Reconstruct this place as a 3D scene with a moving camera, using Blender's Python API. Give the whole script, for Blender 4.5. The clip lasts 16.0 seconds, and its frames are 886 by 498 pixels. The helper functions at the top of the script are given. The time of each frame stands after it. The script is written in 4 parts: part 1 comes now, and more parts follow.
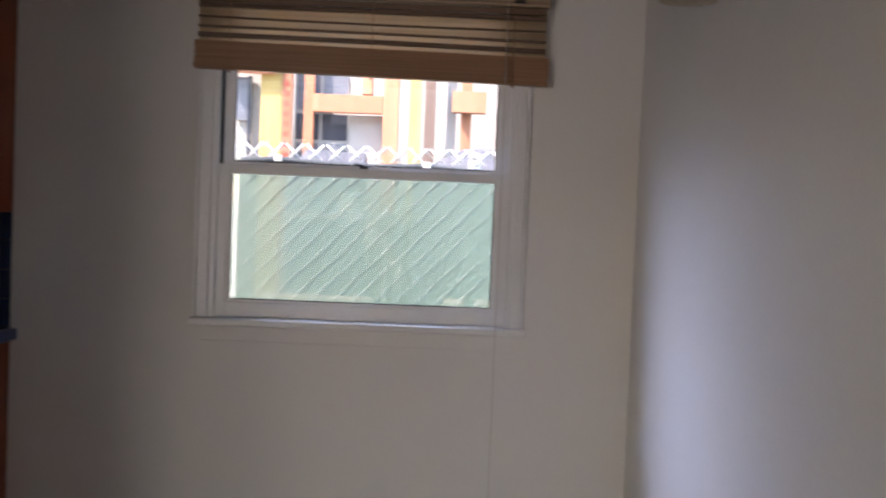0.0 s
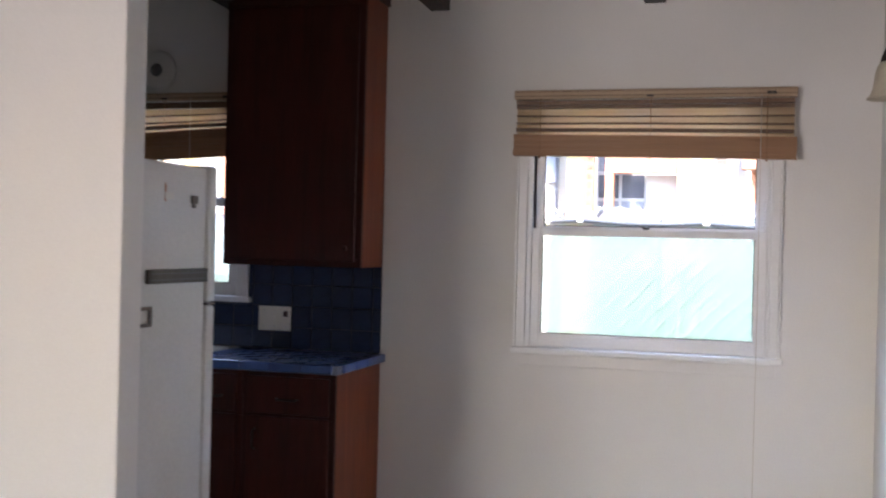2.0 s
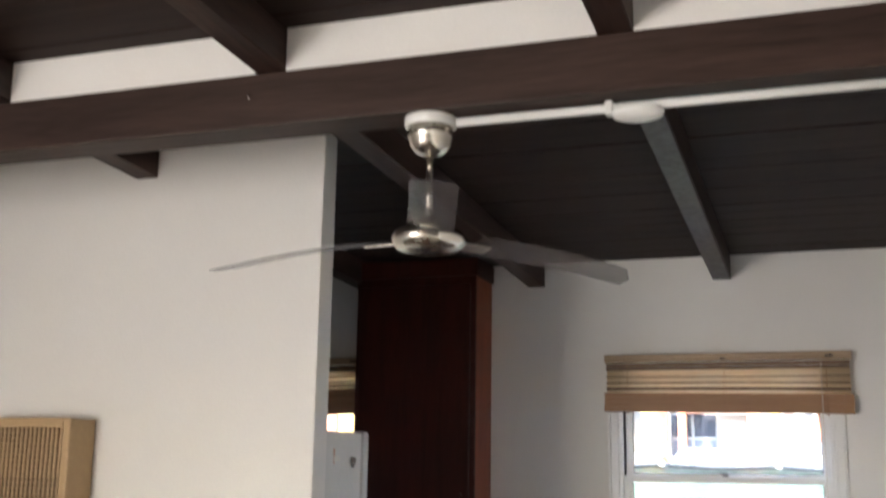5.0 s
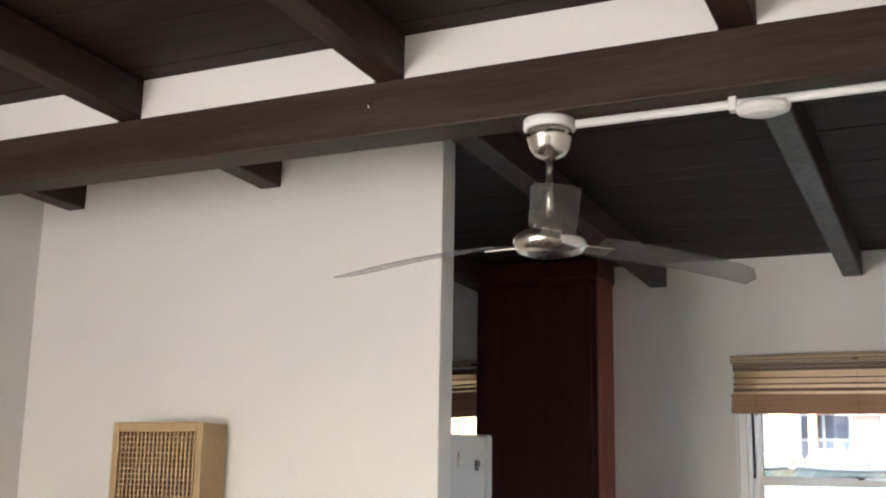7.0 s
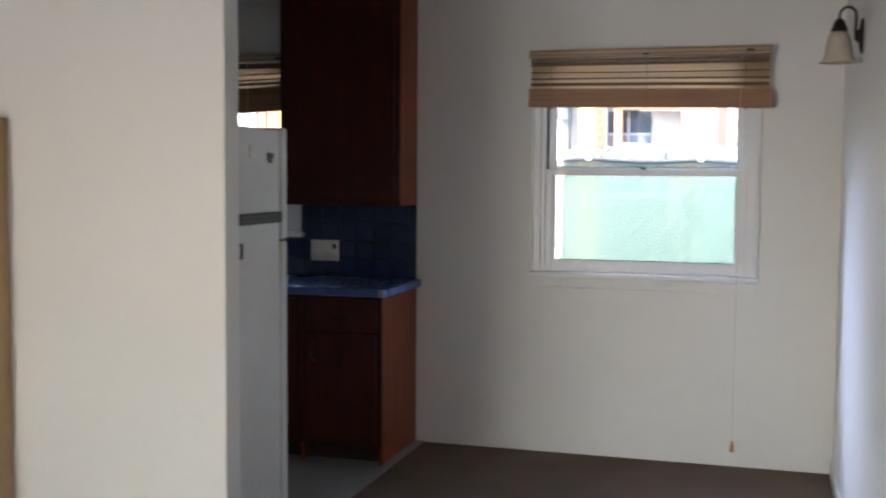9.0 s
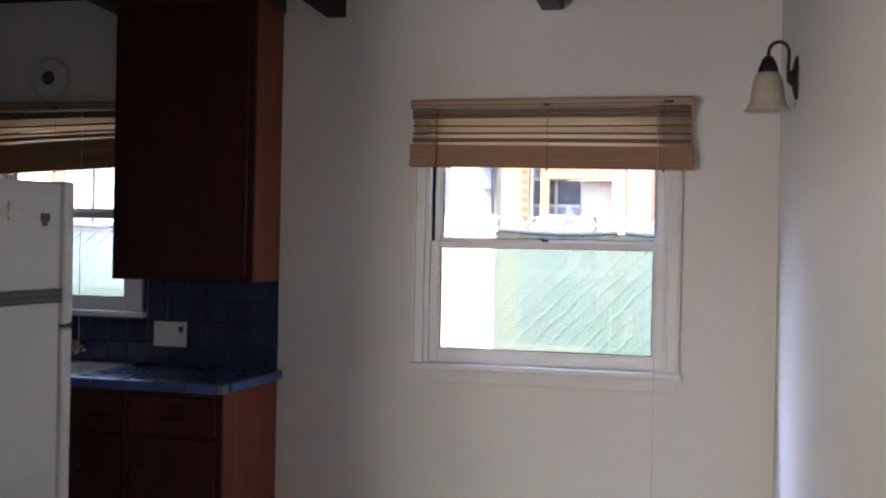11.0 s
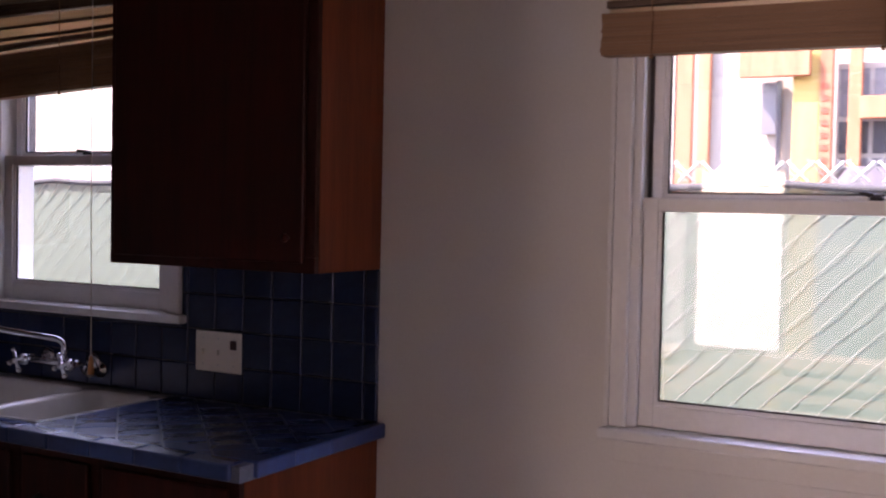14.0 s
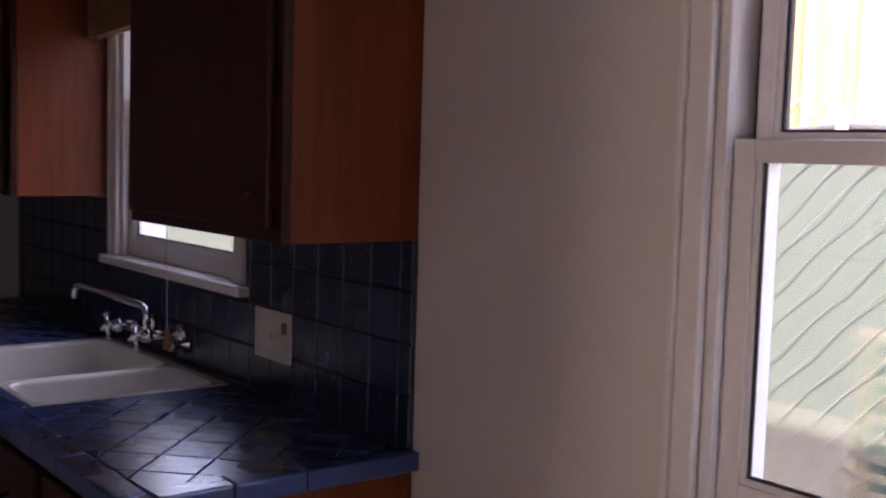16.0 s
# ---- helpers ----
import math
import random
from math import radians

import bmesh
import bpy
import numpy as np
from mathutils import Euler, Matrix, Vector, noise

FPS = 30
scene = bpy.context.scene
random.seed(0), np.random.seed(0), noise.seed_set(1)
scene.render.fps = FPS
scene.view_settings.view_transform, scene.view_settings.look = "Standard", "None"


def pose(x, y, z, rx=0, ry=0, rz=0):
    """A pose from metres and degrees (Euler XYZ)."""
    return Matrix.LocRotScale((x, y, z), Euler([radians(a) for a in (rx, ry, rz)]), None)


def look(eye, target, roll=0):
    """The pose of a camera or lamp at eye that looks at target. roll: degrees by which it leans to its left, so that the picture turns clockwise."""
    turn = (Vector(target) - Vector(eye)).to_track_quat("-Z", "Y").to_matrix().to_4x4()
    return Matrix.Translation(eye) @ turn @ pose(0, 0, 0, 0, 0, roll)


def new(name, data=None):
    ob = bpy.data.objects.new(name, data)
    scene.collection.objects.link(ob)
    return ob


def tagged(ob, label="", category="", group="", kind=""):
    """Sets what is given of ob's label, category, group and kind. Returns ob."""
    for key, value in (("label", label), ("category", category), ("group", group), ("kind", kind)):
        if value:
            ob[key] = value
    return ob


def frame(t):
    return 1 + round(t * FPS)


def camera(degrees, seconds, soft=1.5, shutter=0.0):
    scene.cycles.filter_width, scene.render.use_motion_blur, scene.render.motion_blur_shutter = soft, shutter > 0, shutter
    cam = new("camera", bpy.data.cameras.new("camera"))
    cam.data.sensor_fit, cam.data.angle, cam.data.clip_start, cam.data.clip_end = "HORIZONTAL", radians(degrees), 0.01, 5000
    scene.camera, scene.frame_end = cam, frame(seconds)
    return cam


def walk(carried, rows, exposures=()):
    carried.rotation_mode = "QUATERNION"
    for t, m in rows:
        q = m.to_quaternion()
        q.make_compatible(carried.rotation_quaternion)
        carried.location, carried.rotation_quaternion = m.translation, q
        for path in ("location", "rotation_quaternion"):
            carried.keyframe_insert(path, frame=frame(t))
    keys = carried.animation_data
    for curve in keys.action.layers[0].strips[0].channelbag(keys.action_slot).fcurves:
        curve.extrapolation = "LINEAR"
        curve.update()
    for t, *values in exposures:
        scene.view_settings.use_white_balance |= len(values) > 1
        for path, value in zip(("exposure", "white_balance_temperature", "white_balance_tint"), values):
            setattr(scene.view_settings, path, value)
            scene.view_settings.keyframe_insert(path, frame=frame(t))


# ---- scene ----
cam = camera(44.2, 16.0, soft=2.0, shutter=0.5)

PATH = [
    (0, (1.552, -4.032, 1.464), (1.569, -2.034, 1.386), 2.3),
    (0.5, (1.513, -4.239, 1.49), (1.387, -2.244, 1.421), 2.0),
    (1, (1.508, -4.466, 1.531), (1.242, -2.485, 1.466), 1.7),
    (1.5, (1.618, -4.788, 1.551), (1.195, -2.834, 1.499), 1.5),
    (2, (1.754, -5.126, 1.491), (1.211, -3.201, 1.486), 1.4),
    (2.5, (1.867, -5.461, 1.499), (1.26, -3.556, 1.523), 1.2),
    (3, (1.91, -5.728, 1.501), (1.29, -3.828, 1.57), 1.3),
    (3.5, (1.772, -5.876, 1.442), (1.199, -3.966, 1.591), 1.4),
    (4, (1.711, -5.949, 1.534), (1.149, -4.04, 1.732), 1.0),
    (4.5, (1.747, -5.973, 1.541), (1.147, -4.089, 1.84), 1.1),
    (5, (1.774, -6.021, 1.575), (1.134, -4.17, 1.981), 0.9),
    (5.2, (1.773, -6.056, 1.583), (1.121, -4.219, 2.032), 0.8),
    (7.3, (1.753, -6.022, 1.58), (0.898, -4.254, 1.96), 1.1),
    (7.5, (1.742, -6.019, 1.577), (0.892, -4.236, 1.891), 1.1),
    (8, (1.764, -6.003, 1.586), (0.967, -4.174, 1.725), 0.8),
    (8.5, (1.82, -5.955, 1.57), (1.135, -4.076, 1.545), 0.5),
    (9, (1.936, -5.982, 1.561), (1.367, -4.07, 1.423), 0.4),
    (9.5, (2.067, -5.941, 1.503), (1.588, -4.003, 1.368), 0.8),
    (9.7, (2.094, -5.853, 1.463), (1.644, -3.907, 1.358), 0.9),
    (11.8, (1.936, -4.292, 1.597), (1.424, -2.359, 1.606), 1.1),
    (12, (1.827, -4.154, 1.58), (1.316, -2.22, 1.591), 1.1),
    (12.5, (1.679, -3.743, 1.569), (1.1, -1.828, 1.564), 1.2),
    (13, (1.661, -3.326, 1.553), (0.955, -1.455, 1.532), 1.2),
    (13.5, (1.656, -2.927, 1.566), (0.81, -1.116, 1.508), 1.0),
    (14, (1.618, -2.574, 1.551), (0.651, -0.825, 1.478), 1.2),
    (14.5, (1.608, -2.23, 1.543), (0.502, -0.566, 1.452), 1.3),
    (15, (1.611, -1.911, 1.538), (0.357, -0.357, 1.429), 1.4),
    (15.5, (1.638, -1.639, 1.563), (0.256, -0.201, 1.41), 1.7),
    (16, (1.762, -1.311, 1.553), (0.19, -0.087, 1.382), 1.7),
]
walk(cam, [(t, look(eye, target, roll)) for t, eye, target, roll in PATH],
     exposures=[(0, 2.95, 6800, 22), (1.5, 3.6, 6450, 22), (2.5, 4.25, 6450, 16), (3.5, 4.2, 6450, 12), (5.2, 4.3, 6500, 12), (8, 4.4, 6450, 11),
                (8.6, 4.0, 6350, 11), (9.5, 3.68, 6350, 16), (12, 3.5, 6800, 24), (13.5, 3.27, 7250, 43), (14.5, 3.32, 7450, 47), (15, 3.5, 7500, 44), (16, 3.35, 7650, 44)])

# ---- daylight ----
world = bpy.data.worlds.new("sky")
scene.world = world
world.use_nodes = True
wn = world.node_tree.nodes
sky = wn.new("ShaderNodeTexSky")
sky.sky_type = "NISHITA"
sky.sun_disc = False
sky.sun_elevation = radians(48)
sky.sun_rotation = radians(231)
sky.air_density = 1.3
sky.dust_density = 0.5
wn["Background"].inputs["Strength"].default_value = 0.15
world.node_tree.links.new(sky.outputs["Color"], wn["Background"].inputs["Color"])

sun = new("sun", bpy.data.lights.new("sun", "SUN"))
sun.data.energy = 2.0
sun.data.angle = radians(0.5)
sun.data.color = (1.0, 0.95, 0.87)
# sun over the side yard, along the house wall
sun.matrix_world = look((0, 0, 20), Vector((0, 0, 20)) + Vector((0.52, 0.42, -0.744)))


def window_lamp(name, m, w, h, energy, colour):
    lamp = new(name, bpy.data.lights.new(name, "AREA"))
    lamp.data.shape = "RECTANGLE"
    lamp.data.size, lamp.data.size_y = w, h
    lamp.data.energy, lamp.data.color = energy, colour
    lamp.matrix_world = m
    return lamp


# daylight that enters the living room by its two glazed openings
window_lamp("west_daylight", look((-2.05, -8.0, 1.25), (1.0, -8.0, 1.2)), 1.9, 1.6, 6.4, (1.0, 0.985, 0.965))
window_lamp("south_daylight", look((-1.39, -9.66, 1.05), (-1.39, 0.0, 1.05)), 0.92, 1.95, 5.7, (1.0, 0.955, 0.885))

# skylight that slants down through the dining window, over the roof opposite
skylight = window_lamp("north_daylight", look((1.28, 0.12, 1.50), Vector((1.28, 0.12, 1.50)) + Vector((0.55, -0.62, -0.56))), 1.0, 0.80, 0.72, (0.54, 0.67, 1.0))
kitchen_light = window_lamp("kitchen_daylight", look((-1.18, 0.12, 1.55), Vector((-1.18, 0.12, 1.55)) + Vector((-0.1, -0.8, -0.6))), 0.70, 0.60, 0.13, (0.72, 0.82, 1.0))
kitchen_light.data.spread = radians(110)
skylight.data.spread = radians(64)

# ---- materials ----


def material(name, colour, rough=0.6, metal=0.0, vary=0.12, scale=3.0, grain=40.0, stretch=(1, 1, 1),
             bump=0.05, spec=0.5, per_object=0.0, dirt=None, coat=0.0):
    """Painted, plastic, metal and stone surfaces: broad mottling, fine grain and relief."""
    m = bpy.data.materials.new(name)
    m.use_nodes = True
    nt = m.node_tree
    n, link = nt.nodes, nt.links.new
    b = n["Principled BSDF"]
    b.inputs["Roughness"].default_value = rough
    b.inputs["Metallic"].default_value = metal
    b.inputs["Specular IOR Level"].default_value = spec
    b.inputs["Coat Weight"].default_value = coat
    b.inputs["Coat Roughness"].default_value = 0.12
    co = n.new("ShaderNodeTexCoord")
    mp = n.new("ShaderNodeMapping")
    mp.inputs["Scale"].default_value = stretch
    link(co.outputs["Object"], mp.inputs["Vector"])
    big = n.new("ShaderNodeTexNoise")
    big.inputs["Scale"].default_value = scale
    big.inputs["Detail"].default_value = 4
    fine = n.new("ShaderNodeTexNoise")
    fine.inputs["Scale"].default_value = grain
    fine.inputs["Detail"].default_value = 3
    link(mp.outputs["Vector"], big.inputs["Vector"])
    link(mp.outputs["Vector"], fine.inputs["Vector"])
    add = n.new("ShaderNodeMath")
    add.operation = "MULTIPLY_ADD"
    add.inputs[1].default_value = 0.45
    link(fine.outputs["Fac"], add.inputs[0])
    half = n.new("ShaderNodeMath")
    half.operation = "MULTIPLY"
    half.inputs[1].default_value = 0.55
    link(big.outputs["Fac"], half.inputs[0])
    link(half.outputs[0], add.inputs[2])
    ramp = n.new("ShaderNodeValToRGB")
    ramp.color_ramp.elements[0].position = 0.32
    ramp.color_ramp.elements[1].position = 0.68
    lo = dirt if dirt else tuple(c * (1 - vary) for c in colour)
    hi = tuple(min(1, c * (1 + vary)) for c in colour)
    ramp.color_ramp.elements[0].color = (*lo, 1)
    ramp.color_ramp.elements[1].color = (*hi, 1)
    link(add.outputs[0], ramp.inputs["Fac"])
    last = ramp.outputs["Color"]
    if per_object:
        info = n.new("ShaderNodeObjectInfo")
        span = n.new("ShaderNodeMapRange")
        span.inputs["To Min"].default_value = 1 - per_object
        span.inputs["To Max"].default_value = 1 + per_object
        link(info.outputs["Random"], span.inputs["Value"])
        hsv = n.new("ShaderNodeHueSaturation")
        link(span.outputs[0], hsv.inputs["Value"])
        link(last, hsv.inputs["Color"])
        last = hsv.outputs["Color"]
    link(last, b.inputs["Base Color"])
    rr = n.new("ShaderNodeMapRange")
    rr.inputs["To Min"].default_value = max(0.02, rough - 0.08)
    rr.inputs["To Max"].default_value = min(1, rough + 0.08)
    link(big.outputs["Fac"], rr.inputs["Value"])
    link(rr.outputs[0], b.inputs["Roughness"])
    if bump:
        bp = n.new("ShaderNodeBump")
        bp.inputs["Strength"].default_value = bump
        bp.inputs["Distance"].default_value = 0.01
        link(add.outputs[0], bp.inputs["Height"])
        link(bp.outputs["Normal"], b.inputs["Normal"])
    return m


def glass_material(name, rough=0.0, tint=(1, 1, 1)):
    m = bpy.data.materials.new(name)
    m.use_nodes = True
    b = m.node_tree.nodes["Principled BSDF"]
    b.inputs["Base Color"].default_value = (*tint, 1)
    b.inputs["Transmission Weight"].default_value = 1.0
    b.inputs["Roughness"].default_value = rough
    b.inputs["IOR"].default_value = 1.45
    return m


def see_through(name, colour, share, rough=0.6):
    """Woven or smoked sheet that lets part of the view through."""
    m = bpy.data.materials.new(name)
    m.use_nodes = True
    nt = m.node_tree
    b = nt.nodes["Principled BSDF"]
    b.inputs["Base Color"].default_value = (*colour, 1)
    b.inputs["Roughness"].default_value = rough
    tr = nt.nodes.new("ShaderNodeBsdfTransparent")
    mix = nt.nodes.new("ShaderNodeMixShader")
    noise_tex = nt.nodes.new("ShaderNodeTexNoise")
    noise_tex.inputs["Scale"].default_value = 2.5
    span = nt.nodes.new("ShaderNodeMapRange")
    span.inputs["To Min"].default_value = share * 0.7
    span.inputs["To Max"].default_value = share * 1.3
    nt.links.new(noise_tex.outputs["Fac"], span.inputs["Value"])
    nt.links.new(span.outputs[0], mix.inputs["Fac"])
    nt.links.new(b.outputs["BSDF"], mix.inputs[1])
    nt.links.new(tr.outputs["BSDF"], mix.inputs[2])
    nt.links.new(mix.outputs["Shader"], nt.nodes["Material Output"].inputs["Surface"])
    return m


def wood(name, colour, dark, rough=0.4, along=2, scale=1.0, per_object=0.1, coat=0.0, bump=0.08, bands=9.0):
    """Wood grain that runs along one axis."""
    m = bpy.data.materials.new(name)
    m.use_nodes = True
    nt = m.node_tree
    n, link = nt.nodes, nt.links.new
    b = n["Principled BSDF"]
    b.inputs["Roughness"].default_value = rough
    b.inputs["Coat Weight"].default_value = coat
    b.inputs["Coat Roughness"].default_value = 0.2
    co = n.new("ShaderNodeTexCoord")
    mp = n.new("ShaderNodeMapping")
    s = [bands * scale] * 3
    s[along] = 0.7 * scale
    mp.inputs["Scale"].default_value = s
    link(co.outputs["Object"], mp.inputs["Vector"])
    info = n.new("ShaderNodeObjectInfo")
    link(info.outputs["Random"], mp.inputs["Location"])
    a = n.new("ShaderNodeTexNoise")
    a.inputs["Scale"].default_value = 1.6
    a.inputs["Detail"].default_value = 5
    a.inputs["Distortion"].default_value = 0.9
    f = n.new("ShaderNodeTexNoise")
    f.inputs["Scale"].default_value = 14
    f.inputs["Detail"].default_value = 3
    link(mp.outputs["Vector"], a.inputs["Vector"])
    link(mp.outputs["Vector"], f.inputs["Vector"])
    mix = n.new("ShaderNodeMath")
    mix.operation = "MULTIPLY_ADD"
    mix.inputs[1].default_value = 0.35
    link(f.outputs["Fac"], mix.inputs[0])
    h = n.new("ShaderNodeMath")
    h.operation = "MULTIPLY"
    h.inputs[1].default_value = 0.65
    link(a.outputs["Fac"], h.inputs[0])
    link(h.outputs[0], mix.inputs[2])
    ramp = n.new("ShaderNodeValToRGB")
    ramp.color_ramp.elements[0].position = 0.36
    ramp.color_ramp.elements[1].position = 0.66
    ramp.color_ramp.elements[0].color = (*dark, 1)
    ramp.color_ramp.elements[1].color = (*colour, 1)
    link(mix.outputs[0], ramp.inputs["Fac"])
    span = n.new("ShaderNodeMapRange")
    span.inputs["To Min"].default_value = 1 - per_object
    span.inputs["To Max"].default_value = 1 + per_object
    link(info.outputs["Random"], span.inputs["Value"])
    hsv = n.new("ShaderNodeHueSaturation")
    link(span.outputs[0], hsv.inputs["Value"])
    link(ramp.outputs["Color"], hsv.inputs["Color"])
    link(hsv.outputs["Color"], b.inputs["Base Color"])
    bp = n.new("ShaderNodeBump")
    bp.inputs["Strength"].default_value = bump
    bp.inputs["Distance"].default_value = 0.01
    link(mix.outputs[0], bp.inputs["Height"])
    link(bp.outputs["Normal"], b.inputs["Normal"])
    return m


WALL = material("wall_paint", (0.75, 0.725, 0.69), 0.55, vary=0.04, scale=1.3, grain=120, bump=0.06)
TRIM = material("white_gloss_paint", (0.78, 0.77, 0.75), 0.35, vary=0.05, scale=4, grain=60, bump=0.04)
CARPET = material("brown_carpet", (0.17, 0.125, 0.095), 0.95, vary=0.25, scale=2.0, grain=260, bump=0.5, spec=0.1)
VINYL = material("grey_vinyl", (0.30, 0.285, 0.26), 0.5, vary=0.15, scale=3, grain=80, bump=0.05)
BEAMWOOD = wood("dark_stained_beam", (0.062, 0.035, 0.027), (0.026, 0.014, 0.011), 0.5, along=0, bump=0.2)
RAFTERWOOD = wood("dark_stained_rafter", (0.050, 0.027, 0.021), (0.021, 0.011, 0.009), 0.5, along=1, bump=0.2)
BOARDWOOD = wood("dark_ceiling_boards", (0.030, 0.0155, 0.0115), (0.013, 0.0065, 0.005), 0.65, along=0, bump=0.15)
for m in (BEAMWOOD, RAFTERWOOD, BOARDWOOD):
    m.node_tree.nodes["Principled BSDF"].inputs["Specular IOR Level"].default_value = 0.22
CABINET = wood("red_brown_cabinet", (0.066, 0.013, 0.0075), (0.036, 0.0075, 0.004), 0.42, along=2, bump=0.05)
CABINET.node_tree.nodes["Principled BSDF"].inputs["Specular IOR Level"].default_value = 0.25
# Orange-brown end panels, lightened: window light on the sides is put into the colour
CABSIDE = wood("lit_orange_brown_end_panel", (0.27, 0.062, 0.020), (0.17, 0.036, 0.012), 0.4, along=2, bump=0.05)
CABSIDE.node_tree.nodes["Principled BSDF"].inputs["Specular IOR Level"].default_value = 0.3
# Shade in the cabinet recess and toe space, put in as dark colour
SHADOWGAP = material("cabinet_shadow", (0.03, 0.015, 0.01), 0.8, vary=0.1)
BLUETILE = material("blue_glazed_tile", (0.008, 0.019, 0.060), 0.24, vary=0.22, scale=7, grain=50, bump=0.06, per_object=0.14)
# Lighter blue than the splashback: window glare is put into this tile's colour
COUNTERTILE = material("glare_blue_worktop_tile", (0.028, 0.076, 0.25), 0.28, vary=0.25, scale=7, grain=35, bump=0.06, per_object=0.16, spec=0.7, coat=0.35)
COUNTERTILE.node_tree.nodes["Principled BSDF"].inputs["Coat Roughness"].default_value = 0.2
GROUT = material("blue_grout", (0.045, 0.055, 0.085), 0.8, vary=0.2, grain=150)
COUNTERGROUT = material("pale_worktop_grout", (0.20, 0.24, 0.33), 0.38, vary=0.25, grain=120)
ENAMEL = material("white_enamel", (0.78, 0.78, 0.75), 0.2, vary=0.04, scale=5, bump=0.0, coat=0.5)
FRIDGE = material("fridge_enamel", (0.62, 0.61, 0.58), 0.42, vary=0.10, scale=2.2, grain=90, bump=0.05)
GASKET = material("grey_gasket", (0.10, 0.10, 0.10), 0.7, vary=0.2)
CHROME = material("chrome", (0.75, 0.76, 0.78), 0.1, 1.0, vary=0.03, bump=0.0)
NICKEL = material("brushed_nickel", (0.62, 0.58, 0.52), 0.26, 1.0, vary=0.06, scale=8, grain=200, bump=0.02)
IRON = material("bronze_iron", (0.045, 0.035, 0.03), 0.45, 0.7, vary=0.2, scale=20, bump=0.1)
PLASTIC = material("white_plastic", (0.74, 0.73, 0.70), 0.4, vary=0.03, bump=0.0)
IVORY = material("ivory_plate", (0.70, 0.67, 0.60), 0.4, vary=0.04, bump=0.0)
DARKSLOT = material("dark_slot", (0.05, 0.02, 0.02), 0.6, vary=0.1, bump=0.0)
BAMBOO = wood("bamboo_slat", (0.66, 0.50, 0.33), (0.50, 0.35, 0.21), 0.55, along=0, per_object=0.12, bands=40, bump=0.05)


def let_light_through(m, share):
    """Thin wood that glows a little when lit from behind."""
    nt = m.node_tree
    b = nt.nodes["Principled BSDF"]
    tr = nt.nodes.new("ShaderNodeBsdfTranslucent")
    nt.links.new(b.inputs["Base Color"].links[0].from_socket, tr.inputs["Color"])
    mix = nt.nodes.new("ShaderNodeMixShader")
    mix.inputs["Fac"].default_value = share
    nt.links.new(b.outputs["BSDF"], mix.inputs[1])
    nt.links.new(tr.outputs["BSDF"], mix.inputs[2])
    nt.links.new(mix.outputs["Shader"], nt.nodes["Material Output"].inputs["Surface"])


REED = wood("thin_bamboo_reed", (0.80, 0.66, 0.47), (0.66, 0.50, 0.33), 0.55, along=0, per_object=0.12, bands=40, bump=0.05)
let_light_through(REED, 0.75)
# gaps between the reeds
nt = REED.node_tree
gap = nt.nodes.new("ShaderNodeBsdfTransparent")
gap_mix = nt.nodes.new("ShaderNodeMixShader")
gap_mix.inputs["Fac"].default_value = 0.13
last_socket = nt.nodes["Material Output"].inputs["Surface"].links[0].from_socket
nt.links.new(last_socket, gap_mix.inputs[1])
nt.links.new(gap.outputs["BSDF"], gap_mix.inputs[2])
nt.links.new(gap_mix.outputs["Shader"], nt.nodes["Material Output"].inputs["Surface"])
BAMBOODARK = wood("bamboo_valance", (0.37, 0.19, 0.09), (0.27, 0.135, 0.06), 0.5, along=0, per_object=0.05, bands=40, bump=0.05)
# Darker copy of the bamboo: shade between the reeds is put into its colour
SLATSHADE = wood("shaded_brown_slat", (0.17, 0.095, 0.05), (0.11, 0.06, 0.03), 0.5, along=0, per_object=0.12, bands=40, bump=0.05)
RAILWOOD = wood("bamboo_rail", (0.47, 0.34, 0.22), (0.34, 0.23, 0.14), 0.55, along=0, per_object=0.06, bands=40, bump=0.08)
PUTTY = material("dark_putty", (0.05, 0.045, 0.045), 0.8, vary=0.4, scale=30)
# Left sash channel: shade of the gap beside the sash is in its colour
CHANNEL = material("shaded_sash_channel", (0.13, 0.12, 0.12), 0.7, vary=0.5, scale=14)
CORD = material("blind_cord", (0.6, 0.55, 0.47), 0.8, vary=0.1, bump=0.0)
TASSEL = material("orange_tassel", (0.42, 0.17, 0.05), 0.5, vary=0.2, bump=0.0)
HEATERMETAL = material("tan_heater_paint", (0.46, 0.31, 0.16), 0.45, 0.0, vary=0.1, scale=3, bump=0.05)
HEATERDARK = material("heater_inside", (0.05, 0.035, 0.025), 0.8, vary=0.2)
SHIELD = material("brown_heat_shield", (0.11, 0.07, 0.042), 0.6, vary=0.25, scale=3)
GRILLE = material("heater_grille", (0.44, 0.30, 0.17), 0.45, 0.2, vary=0.1, bump=0.0)
BLADE = see_through("clear_acrylic_blade", (0.17, 0.15, 0.15), 0.62, 0.25)
FROST = material("frosted_amber_glass", (0.52, 0.46, 0.36), 0.45, vary=0.12, scale=12, grain=70, bump=0.05)
GLASS = glass_material("window_glass")
MESHGREEN = see_through("green_privacy_mesh", (0.095, 0.155, 0.125), 0.10, 0.8)
MESHEDGE = material("mesh_hem", (0.05, 0.06, 0.07), 0.8, vary=0.2)
GALV = material("galvanised_wire", (0.45, 0.47, 0.47), 0.5, 0.2, vary=0.08, bump=0.0)
BRIGHTWIRE = material("bright_wire_ends", (0.72, 0.73, 0.73), 0.4, 0.1, vary=0.05, bump=0.0)
TARP = material("grey_tarp_cloth", (0.085, 0.085, 0.10), 0.8, vary=0.35, scale=5, grain=30, bump=0.3)
